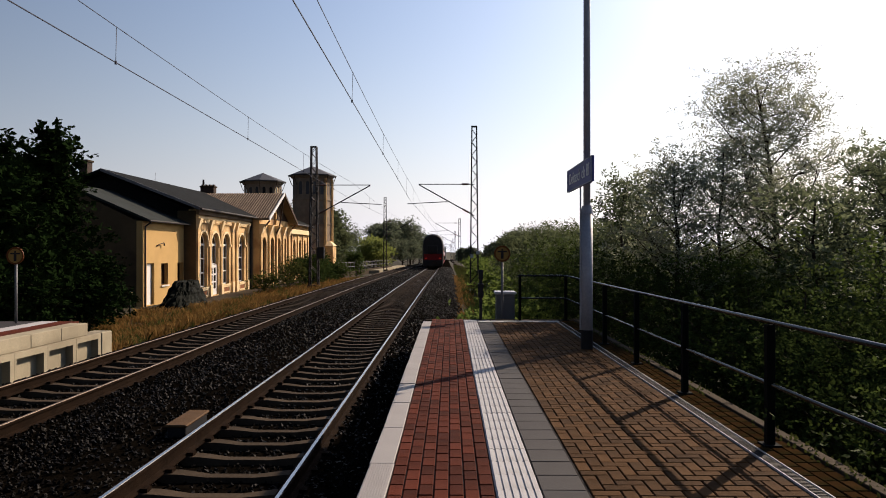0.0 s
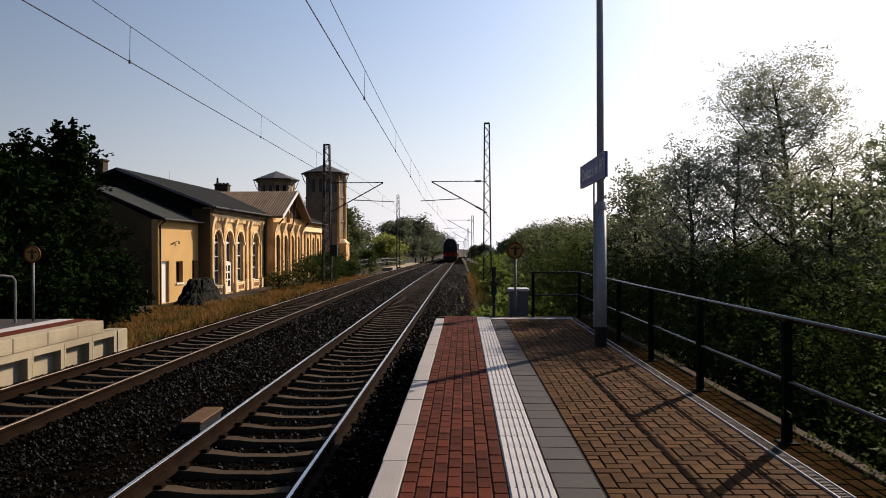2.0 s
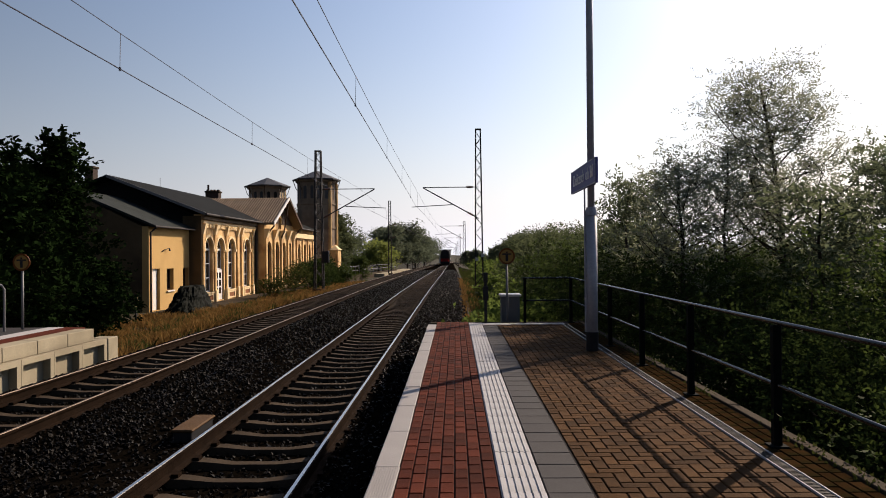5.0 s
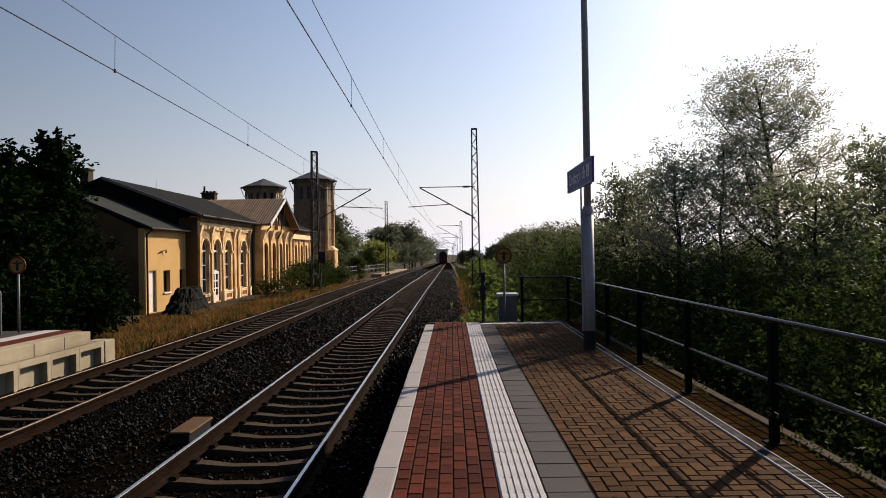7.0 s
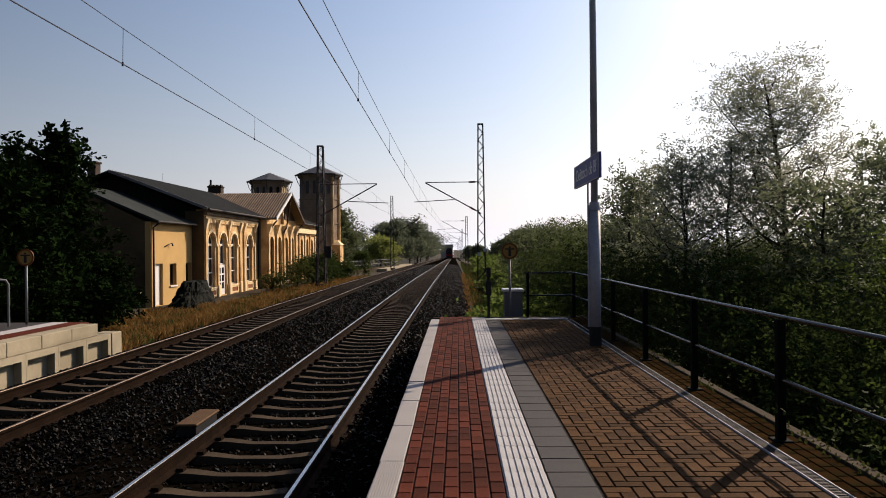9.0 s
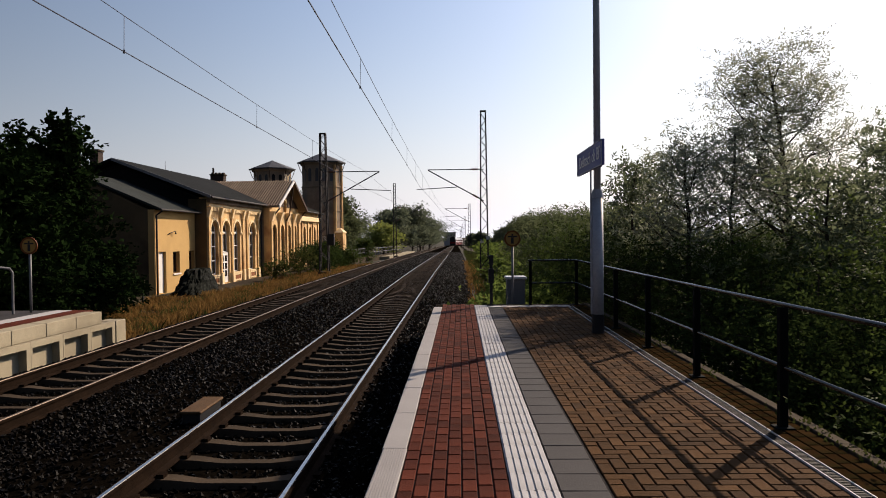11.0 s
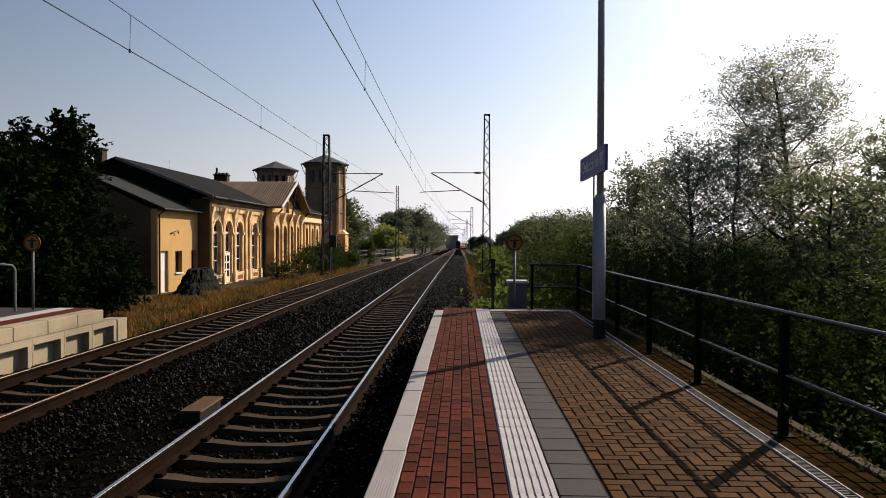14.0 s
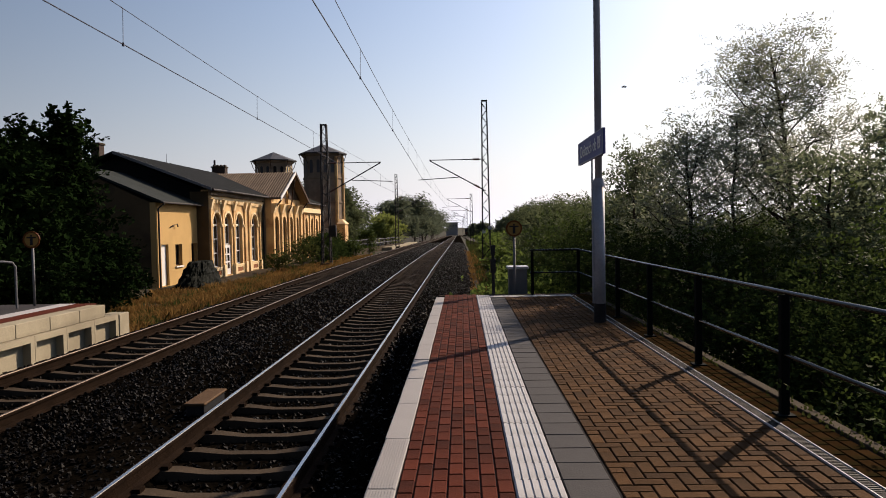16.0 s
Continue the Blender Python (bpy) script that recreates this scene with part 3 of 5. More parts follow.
    # roof of the wing: two pitches of felt
    def pitch(y0, y1, name="roof_pitch"):
        for s in (1, -1):
            xe, xr = (FX + 0.5, -20.3) if s > 0 else (-27.1, -20.3)
            ze = EAVE - 0.18 if s > 0 else 3.4
            bm = loft(bmesh.new(), [[(xe, y0, ze + 0.1), (xr, y0, 6.16), (xr, y0, 6.3), (xe, y0, ze + 0.24)], [(xe, y1, ze + 0.1), (xr, y1, 6.16), (xr, y1, 6.3), (xe, y1, ze + 0.24)]])
            bmesh.ops.recalc_face_normals(bm, faces=bm.faces)
            part(name, bm, M_SLATE, st, "dark felt roof pitch")
    pitch(39.65, 72.7)
    part("gutter", tube(bmesh.new(), (FX + 0.55, 39.65, EAVE - 0.04), (FX + 0.55, 51.1, EAVE - 0.04), 0.07), M_MAST, st, "grey gutter")
    part("verge_board", loft(bmesh.new(), [[(FX + 0.5, 39.59, 3.88), (-20.3, 39.59, 6.14), (-20.3, 39.59, 6.31), (FX + 0.5, 39.59, 4.05)], [(FX + 0.5, 39.65, 3.88), (-20.3, 39.65, 6.14), (-20.3, 39.65, 6.31), (FX + 0.5, 39.65, 4.05)]]), M_GALV, st, "grey verge board")
    # Thin added sheet; its dark colour gives the wall end's shade.
    part("corner_shade", boxed((FX - 1.1, 40.33, GZ), (FX - 0.01, 40.358, EAVE - 0.1)), M_OCHRE_D, st, "thin sheet darkened for the shaded wall end")
    part("downpipe", tube(bmesh.new(), (FX + 0.1, 51.1, GZ), (FX + 0.1, 51.1, EAVE), 0.06), M_MAST, st)
    # projecting middle part with its own gable
    CX, Y0, Y1, YM = -14.3, 51.25, 60.5, 55.87
    plc = lambda u, v, d: Vector((CX - d, u, v))
    wins2 = [(52.08, 53.3), (54.4, 55.62), (56.56, 57.78), (58.75, 59.75)]
    hs = [arch(a, b, -1.05, 2.55) for a, b in wins2]
    mid = part("middle_front", slab([(Y0, GZ - 0.3), (Y1, GZ - 0.3), (Y1, 3.9), (YM, 5.75), (Y0, 3.9)], hs + [arch(55.42, 56.32, 3.6, 4.6)], plc, 0.45), M_BRICK, st, "sunlit yellow brick gable front")
    # Near side's shade is in its darker brick; the sunward side keeps yellow.
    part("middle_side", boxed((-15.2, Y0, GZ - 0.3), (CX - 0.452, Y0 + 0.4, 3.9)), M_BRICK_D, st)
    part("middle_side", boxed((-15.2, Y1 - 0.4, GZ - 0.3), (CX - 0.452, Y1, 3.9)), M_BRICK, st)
    # Dark boards; they also stand for the deep shade under the overhang.
    part("gable_shade_boarding", slab([(Y0 + 0.45, 4.02), (Y1 - 0.4, 4.02), (YM, 5.82)], [rect(55.3, 56.44, 4.05, 4.72)], lambda u, v, d: Vector((CX + 0.07 - d, u, v)), 0.065), M_WOOD, mid, "dark timber boarding that also gives the gable its shade")
    for a, b in wins2:
        window_set(st, CX, a, b, -1.05, 2.55, boarded=True)
        part("sill", boxed((CX - 0.2, a - 0.1, -1.15), (CX + 0.1, b + 0.1, -1.05), 0.01), M_TRIM, mid)
    window_set(st, CX, 55.42, 56.32, 3.6, 4.6, boarded=True)
    for u in (51.5, 53.85, 56.09, 58.26, 60.25):
        part("pilaster", boxed((CX - 0.02, u - 0.2, GZ), (CX + 0.14, u + 0.2, 3.2), 0.015), M_BRICK, mid)
        part("console", loft(bmesh.new(), [[(CX, u - 0.2, 2.75), (CX, u + 0.2, 2.75), (CX + 0.18, u + 0.2, 2.8), (CX + 0.18, u - 0.2, 2.8)], [(CX, u - 0.28, 3.5), (CX, u + 0.28, 3.5), (CX + 0.42, u + 0.28, 3.5), (CX + 0.42, u - 0.28, 3.5)]]), M_TRIM, mid, "carved cream console")
    for s in (1, -1):
        ye = YM - s * 4.75
        f = lambda x: [(x, ye, 3.78), (x, YM, 6.02), (x, YM, 6.16), (x, ye, 3.92)]
        bm = loft(bmesh.new(), [f(CX + 0.75), f(-22.0)])
        bmesh.ops.recalc_face_normals(bm, faces=bm.faces)
        rp = part("middle_roof", bm, M_ROOFT, st, "brown tiled roof with ribs down the slope")
        n = 0
        x = CX + 0.72
        while x > -21.6:
            bm = tube(bmesh.new(), (x, ye, 3.93), (x, YM, 6.17), 0.045, n=6)
            part("tile_rib", bm, M_ROOFT, rp)
            x -= 0.2
        bm = loft(bmesh.new(), [[(CX + 0.75, ye, 3.72), (CX + 0.75, YM, 5.98), (CX + 0.75, YM, 6.24), (CX + 0.75, ye, 3.98)], [(CX + 0.82, ye, 3.72), (CX + 0.82, YM, 5.98), (CX + 0.82, YM, 6.24), (CX + 0.82, ye, 3.98)]])
        bmesh.ops.recalc_face_normals(bm, faces=bm.faces)
        # The far board is dark timber, painting the roof underside's shade.
        part("barge_board", bm, M_WFRAME if s > 0 else M_WOOD, st, "barge board, pale near, dark for shade on the far slope")
    for y in (51.6, 55.87, 60.15):
        bm = chain(bmesh.new(), [(CX + 0.1, y, 2.9), (CX + 0.35, y, 3.35), (CX + 0.7, y, 3.75 + (1.9 if y == 55.87 else 0))], [0.06, 0.06, 0.06], 6)
        part("eave_bracket", bm, M_WOOD, st, "dark timber eave bracket")
    # far wing
    wins3 = [(65.4, 66.4), (67.85, 68.9), (69.95, 71.0)]
    hs = [arch(a, b, -0.5, 2.55) for a, b in wins3]
    far = part("far_wall", slab(rect(60.5, 72.3, GZ - 0.3, EAVE), hs, pl, 0.45), M_BRICK, st, "sunlit yellow brick wall")
    for a, b in wins3:
        window_set(st, FX, a, b, -0.5, 2.55, boarded=True)
        part("sill", boxed((FX - 0.2, a - 0.1, -0.62), (FX + 0.1, b + 0.1, -0.5), 0.01), M_TRIM, far)
    for u in (62.1, 64.6, 67.1, 69.4, 71.9):
        part("pilaster", boxed((FX - 0.02, u - 0.18, GZ), (FX + 0.12, u + 0.18, 2.9), 0.015), M_BRICK, far)
    part("cornice", boxed((FX - 0.02, 60.55, 3.05), (FX + 0.28, 72.32, 3.5), 0.03), M_TRIM, far, "cream cornice")
    part("far_end_wall", boxed((-26.6, 71.9, GZ - 0.3), (FX - 0.452, 72.3, 3.6)), M_BRICK_D, st)
    part("roof_gutter", tube(bmesh.new(), (FX + 0.55, 61.0, EAVE - 0.04), (FX + 0.55, 72.6, EAVE - 0.04), 0.07), M_MAST, st)
    # chimneys
    for x, y, w, d, h in ((-21.9, 41.0, 0.5, 0.6, 6.95), (-23.8, 42.0, 0.5, 0.5, 6.7), (-20.3, 57.4, 1.1, 0.7, 6.9)):
        ch = part("chimney", boxed((x - w / 2, y - d / 2, 5.2), (x + w / 2, y + d / 2, h - 0.12), 0.01), M_CHIM, st, "sooty dark brick chimney")
        part("chimney_cap", boxed((x - w / 2 - 0.06, y - d / 2 - 0.06, h - 0.118), (x + w / 2 + 0.06, y + d / 2 + 0.06, h), 0.01), M_CONC_D, ch)
        if w > 1:
            for k in range(4):
                part("crenel", boxed((x - w / 2 + 0.03 + k * 0.3, y - 0.2, h + 0.002), (x - w / 2 + 0.17 + k * 0.3, y + 0.2, h + 0.13)), M_CHIM, ch)
            part("chimney_pot", tube(bmesh.new(), (x - 0.42, y, h), (x - 0.42, y, h + 0.55), 0.1, 0.08), M_CHIM, ch)
    part("lightning_rod", tube(bmesh.new(), (-20.3, 47, 6.25), (-20.3, 47, 6.9), 0.012, n=5), M_GALV, st)
    return st


build_station()


def build_tower(x, y, label, R, over, turn):
    """A stout eight-sided stair tower with a low pyramid roof."""
    tw = thing("stair_tower", label, "tower", (x, y, GZ - 0.3), group="towers of the station")
    ring = lambda r, z, o=22.5 + turn: [(x + r * math.cos(radians(o + 45 * i)), y + r * math.sin(radians(o + 45 * i)), z) for i in range(8)]
    sh = part("shaft", loft(bmesh.new(), [ring(R, GZ - 0.3), ring(R, 9.6)]), M_BRICK_D, tw, "weathered and shaded brown brick shaft")
    for z, h, k in ((1.6, 0.28, 0.14), (4.3, 0.2, 0.1), (7.0, 0.2, 0.1), (9.5, 0.35, 0.2)):
        part("string_course", loft(bmesh.new(), [ring(R + k * 0.4, z), ring(R + k, z + h * 0.4), ring(R + k, z + h)]), M_BRICK_D, tw, "brick string course")
    part("plinth", loft(bmesh.new(), [ring(R + 0.35, GZ - 0.3), ring(R + 0.35, 0.9), ring(R + 0.05, 1.5)]), M_BRICK_D, tw)
    part("roof", loft(bmesh.new(), [ring(R + over - 0.03, 9.78), ring(R + over, 9.9), ring(0.06, 10.98)]), M_LEAD, tw, "low dark roof with wide eaves")
    for i in range(8):
        a = radians(45 * i + turn)
        c = Vector((x + (R * 0.9239) * math.cos(a), y + (R * 0.9239) * math.sin(a), 0))
        t = Vector((-math.sin(a), math.cos(a), 0))
        o = Vector((math.cos(a), math.sin(a), 0))
        for z0, z1 in ((7.6, 9.2),):
            for s in (-0.42, 0.42):
                q = lambda u, v, d: c + t * (u + s) + o * (0.03 - d * 1.0) + Vector((0, 0, v))
                w = part("window", slab(arch(-0.27, 0.27, z0, z1), [arch(-0.19, 0.19, z0 + 0.08, z1 - 0.08)], q, 0.06), M_TRIM if z0 > 7 and i == 7 and x < -20 else M_BRICK_D, tw, "small arched window")
                q2 = lambda u, v, d: c + t * (u + s) + o * (0.012 - d) + Vector((0, 0, v))
                part("pane", slab(arch(-0.195, 0.195, z0 + 0.075, z1 - 0.075), [], q2, 0.02), M_GLASS if x < -20 else M_LEAD, w)
        e = radians(22.5 + 45 * i + turn)
        ee = Vector((math.cos(e), math.sin(e), 0))
        b0 = Vector((x, y, 0)) + ee * R
        # Pale strips on two +x corners only; they paint the tower's lit edge.
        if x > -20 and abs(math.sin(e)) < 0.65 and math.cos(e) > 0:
            part("lit_edge_strip", tube(bmesh.new(), b0 + Vector((0, 0, 1.5)), b0 + Vector((0, 0, 9.5)), 0.2), M_BRICK, tw, "paler brick strip that paints the tower's sunlit edge")
        part("eave_bracket", chain(bmesh.new(), [b0 + Vector((0, 0, 8.7)), b0 + ee * 0.22 + Vector((0, 0, 9.1)), b0 + ee * 0.45 + Vector((0, 0, 9.8))], [0.035, 0.04, 0.04], 5), M_WOOD, tw)
    if x > -20:
        bt = part("buttress", boxed((x + 1.75, y - 1.6, GZ - 0.3), (x + 2.6, y + 0.6, 2.0), 0.03), M_BRICK, tw, "low yellow brick buttress")
        part("buttress_cap", loft(bmesh.new(), [[(x + 1.7, y - 1.7, 2.0), (x + 2.7, y - 1.7, 2.0), (x + 2.7, y + 0.7, 2.0), (x + 1.7, y + 0.7, 2.0)], [(x + 1.75, y - 0.9, 2.5), (x + 2.2, y - 0.9, 2.5), (x + 2.2, y - 0.1, 2.5), (x + 1.75, y - 0.1, 2.5)]]), M_TRIM, bt, "cream sloping cap")
    return tw


build_tower(-15.55, 77.2, "brown brick octagonal stair tower with a low slate roof", 2.16, 0.56, 30)
build_tower(-23.0, 84.0, "octagonal brick tower rising behind the station roof", 2.26, 0.58, 30)


def build_annex():
    an = thing("annex", "low ochre rendered annex with a lean-to roof", "annex", (-18, 37, GZ))
    ax, y0, y1 = -15.72, 34.87, 40.32
    pl = lambda u, v, d: Vector((ax - d, u, v))
    # front with a door and two windows
    wall = part("front_wall", slab(rect(y0, y1, GZ - 0.3, 3.05), [rect(35.38, 36.28, GZ + 0.02, 0.86), rect(37.16, 38.06, -0.36, 0.83), rect(39.38, 40.2, -0.36, 0.83)], pl, 0.3), M_OCHRE, an, "sunlit ochre render")
    # End wall's shade is in its darker render.
    part("end_wall", slab([(-23.0, GZ - 0.3), (ax - 0.302, GZ - 0.3), (ax - 0.302, 3.05), (-19.6, 4.8), (-23.0, 4.8)], [], lambda u, v, d: Vector((u, y0 + d, v)), 0.3), M_OCHRE_D, an, "ochre end wall with its shade in the colour")
    part("door", boxed((ax - 0.2, 35.4, GZ + 0.02), (ax - 0.14, 36.26, 0.84), 0.01), M_WFRAME, an, "white door")
    for u, wide in ((37.16, 0.9), (39.38, 0.82)):
        w = part("window", slab(rect(u, u + wide, -0.36, 0.83), [rect(u + 0.07, u + wide - 0.07, -0.29, 0.76)], lambda a, b, d: Vector((ax - 0.2 - d, a, b)), 0.06), M_WOOD, an, "brown framed window")
        part("pane", boxed((ax - 0.25, u + 0.06, -0.3), (ax - 0.235, u + wide - 0.06, 0.77)), M_GLASS, w)
        part("sill", boxed((ax - 0.2, u - 0.05, -0.44), (ax + 0.08, u + wide + 0.02, -0.365)), M_WFRAME, w, "white sill")
    bm = loft(bmesh.new(), [[(ax + 0.35, y0 - 0.05, 3.0), (-19.8, y0 - 0.05, 4.9), (-19.8, y0 - 0.05, 5.03), (ax + 0.35, y0 - 0.05, 3.13)], [(ax + 0.35, y1 - 0.01, 3.0), (-19.8, y1 - 0.01, 4.9), (-19.8, y1 - 0.01, 5.03), (ax + 0.35, y1 - 0.01, 3.13)]])
    bmesh.ops.recalc_face_normals(bm, faces=bm.faces)
    part("roof", bm, M_FELT, an, "grey felt lean-to roof")
    part("gutter", tube(bmesh.new(), (ax + 0.4, y0 - 0.05, 3.05), (ax + 0.4, y1 - 0.1, 3.05), 0.06), M_MAST, an)
    part("downpipe", chain(bmesh.new(), [(ax + 0.4, y0 + 0.15, 3.0), (ax + 0.08, y0 + 0.15, 2.75), (ax + 0.08, y0 + 0.15, GZ)], [0.05, 0.05, 0.05]), M_BLACK, an, "dark downpipe")
    part("wall_lamp", chain(bmesh.new(), [(ax, 36.5, 1.75), (ax + 0.12, 36.6, 1.85), (ax + 0.14, 37.2, 1.95), (ax + 0.14, 37.25, 1.8)], [0.03, 0.025, 0.02, 0.05], 6), M_BLACK, an)


build_annex()


def build_paving_by_station():
    bm = bmesh.new()
    box(bm, (-14.8, 33, GZ - 0.2), (-12.6, 74, GZ + 0.02))
    solo("old_platform", bm, M_CONC_D, "worn stone paving along the station wall", "pavement", kind="structure")
    # a covered heap, its sheet drawn in folds
    n, m = 120, 18
    loops = []
    for j in range(m):
        t = j / (m - 1)
        lp = []
        for i in range(n):
            a = 2 * math.pi * i / n
            pleat = abs(math.sin(6.5 * a + 0.8 * math.sin(3 * a) + 0.5 * t)) - 0.6
            crease = noise.noise((4 * math.cos(a), 4 * math.sin(a), 7 * t)) + 0.5 * noise.noise((11 * math.cos(a), 11 * math.sin(a), 13 * t))
            over = max(0.0, (t - 0.8) / 0.2)
            r = (1.22 - 0.78 * t) * (1 - 0.85 * over ** 2) * (1 + (0.05 + 0.11 * max(0.0, math.sin(a))) * pleat * (1 - 0.7 * t) + 0.13 * crease)
            flat = 0.45 if abs(math.cos(a)) > 0.7 else 0.0
            lp.append((-13.8 + 0.8 * r * math.cos(a), 35.4 + 0.45 * t + 1.75 * r * math.sin(a), GZ + 1.28 * min(1.0, t / 0.82) + 0.05 * crease * t + 0.05 * over - 0.04 * flat * over))
        loops.append(lp)
    bm = loft(bmesh.new(), loops)
    solo("tarpaulin_cover", bm, M_TARP, "creased dark green tarpaulin drawn over a low pile", "tarpaulin", at=(-13.8, 35.4, GZ))


build_paving_by_station()


# ---- on the platform ----
def build_railing():
    """Tube railing along the embankment side and round the platform's end."""
    X = 2.57
    rl = thing("railing", "dark green steel tube railing with two rails", "railing", (X, 8, 0))
    for y in (-0.4, 1.55, 3.52, 5.55, 7.55, 9.5, 11.45, 13.4, 15.3):
        p = part("post", boxed((X - 0.033, y - 0.033, -0.3), (X + 0.033, y + 0.033, 0.97), 0.006), M_POST, rl)
        part("base_plate", boxed((X - 0.07, y - 0.07, -0.004), (X + 0.07, y + 0.07, 0.012), 0.003), M_RAILING, p)
    for x in (1.55,):
        part("post", boxed((x - 0.03, 15.27, -0.3), (x + 0.03, 15.33, 0.97), 0.006), M_POST, rl)
    for z, r in ((0.99, 0.02), (0.49, 0.018)):
        part("handrail" if z > 0.8 else "knee_rail", chain(bmesh.new(), [(X, -6, z), (X, 4, z + 0.004), (X, 10, z - 0.004), (X, 15.22, z), (X - 0.08, 15.3, z), (1.5, 15.3, z)], [r] * 6, 10), M_HANDRAIL, rl, "", True)


build_railing()


def lettering(text, size, m, material, parent, name="lettering"):
    cu = bpy.data.curves.new(name, "FONT")
    cu.body, cu.size, cu.extrude = text, size, 0.002
    cu.align_x, cu.align_y = "CENTER", "CENTER"
    tmp = bpy.data.objects.new(name, cu)
    me = bpy.data.meshes.new_from_object(tmp)
    bpy.data.objects.remove(tmp)
    me.transform(m)
    me.transform(Matrix.Translation(-ORG[parent.name]))
    me.materials.append(material)
    ob = new(name, me)
    ob.parent = parent
    ORG[ob.name] = ORG[parent.name]
    return ob


def build_pole():
    x, y = 2.17, 10.92
    p = thing("platform_lamp_post", "tall grey steel lamp post on the platform", "lamp post", (x, y, 0))
    part("lower_shaft", tube(bmesh.new(), (x, y, 0.0), (x, y, 2.16), 0.092, n=16), M_POLE, p, "", True)
    part("collar", tube(bmesh.new(), (x, y, 2.14), (x, y, 2.27), 0.105, 0.075, n=16), M_POLE, p)
    part("foot", tube(bmesh.new(), (x, y, 0.0), (x, y, 0.3), 0.099, n=16), M_BLACK, p, "black painted foot")
    part("upper_shaft", tube(bmesh.new(), (x, y, 2.2), (x, y, 8.0), 0.056, 0.05, n=14), M_POLE, p, "", True)
    part("service_door", boxed((x - 0.1, y - 0.045, 0.55), (x - 0.085, y + 0.045, 0.95), 0.004), M_POLE, p)
    part("conduit", tube(bmesh.new(), (x - 0.105, y - 0.02, 0.3), (x - 0.105, y - 0.02, 2.6), 0.014), M_POLE, p)
    part("lamp_head", boxed((x - 0.65, y - 0.13, 7.95), (x + 0.1, y + 0.13, 8.07), 0.03), M_POLE, p)
    sx, y0, y1, z0, z1 = x - 0.12, 9.88, 11.92, 2.56, 2.93
    s = thing("station_sign", "dark blue station name board with white lettering", "sign", (sx, y, z0))
    part("board", boxed((sx - 0.02, y0, z0), (sx + 0.02, y1, z1), 0.004), M_BLUE, s)
    bm = bmesh.new()
    for lo, hi in (((y0, z0), (y1, z0 + 0.012)), ((y0, z1 - 0.012), (y1, z1)), ((y0, z0), (y0 + 0.012, z1)), ((y1 - 0.012, z0), (y1, z1))):
        box(bm, (sx - 0.026, lo[0], lo[1]), (sx - 0.0205, hi[0], hi[1]))
    part("frame", bm, M_POLE, s, "grey frame")
    face = Matrix(((0, 0, -1, sx - 0.024), (-1, 0, 0, (y0 + y1) / 2), (0, 1, 0, (z0 + z1) / 2), (0, 0, 0, 1)))
    words = [("Delitzsch", -0.31), ("ob", 0.42), ("Bf", 0.75)]
    for word, dx in words:
        lettering(word, 0.265, face @ Matrix.Translation((dx, 0, 0)), M_TEXT, s, "word")
    for yy in (y - 0.25, y + 0.25):
        part("clamp", boxed((sx + 0.02, yy - 0.02, 2.6), (x + 0.02, yy + 0.02, 2.66)), M_GALV, s)


build_pole()


def limit_sign(x, y, z, ground, r=0.185):
    s = thing("warning_sign", "round yellow no-passing sign with an orange rim on a thin post", "sign", (x, y, ground))
    part("post", tube(bmesh.new(), (x, y, ground), (x, y, z - r + 0.03), 0.028, n=10), M_GALV, s, "grey steel post", True)
    d = part("disc", tube(bmesh.new(), (x, y - 0.03, z), (x, y - 0.015, z), r, n=32), M_YELLOW, s, "pale yellow disc")
    bm = bmesh.new()
    ring = [[(x + rr * math.cos(a), y - 0.036 + dy, z + rr * math.sin(a)) for rr, dy in ((r - 0.035, 0), (r + 0.002, 0), (r + 0.002, 0.018), (r - 0.035, 0.018))] for a in (2 * math.pi * i / 32 for i in range(33))]
    part("rim", loft(bm, ring, False), M_ORANGE, d, "orange rim")
    bm = bmesh.new()
    box(bm, (x - 0.03, y - 0.034, z - 0.115), (x + 0.03, y - 0.0305, z + 0.03))
    box(bm, (x - 0.105, y - 0.034, z + 0.032), (x + 0.105, y - 0.0305, z + 0.062))
    box(bm, (x - 0.02, y - 0.034, z + 0.066), (x + 0.02, y - 0.0305, z + 0.105))
    part("symbol", bm, M_BLACK, d, "black cross-shaped symbol")


limit_sign(1.19, 15.75, 1.48, -0.9)
limit_sign(-9.3, 14.6, 1.44, 0.0)


def build_cabinet():
    x0, x1, y0, y1 = 1.08, 1.5, 16.0, 16.45
    c = thing("switch_cabinet", "grey trackside switch cabinet with a pale sloping lid", "cabinet", (1.29, 16.2, -1.1))
    b = part("body", boxed((x0, y0, -1.1), (x1, y1, 0.53), 0.012), M_CABINET, c)
    part("door", boxed((x0 + 0.03, y0 - 0.012, -0.85), (x1 - 0.03, y0 - 0.002, 0.46), 0.003), M_CABINET, b)
    part("lid", boxed((x0 - 0.04, y0 - 0.05, 0.53), (x1 + 0.04, y1 + 0.04, 0.59), 0.015), M_TRAIN_W, c, "pale lid")
    part("lock", boxed((x0 + 0.1, y0 - 0.03, 0.0), (x0 + 0.14, y0 - 0.012, 0.1), 0.004), M_BLACK, c)


build_cabinet()


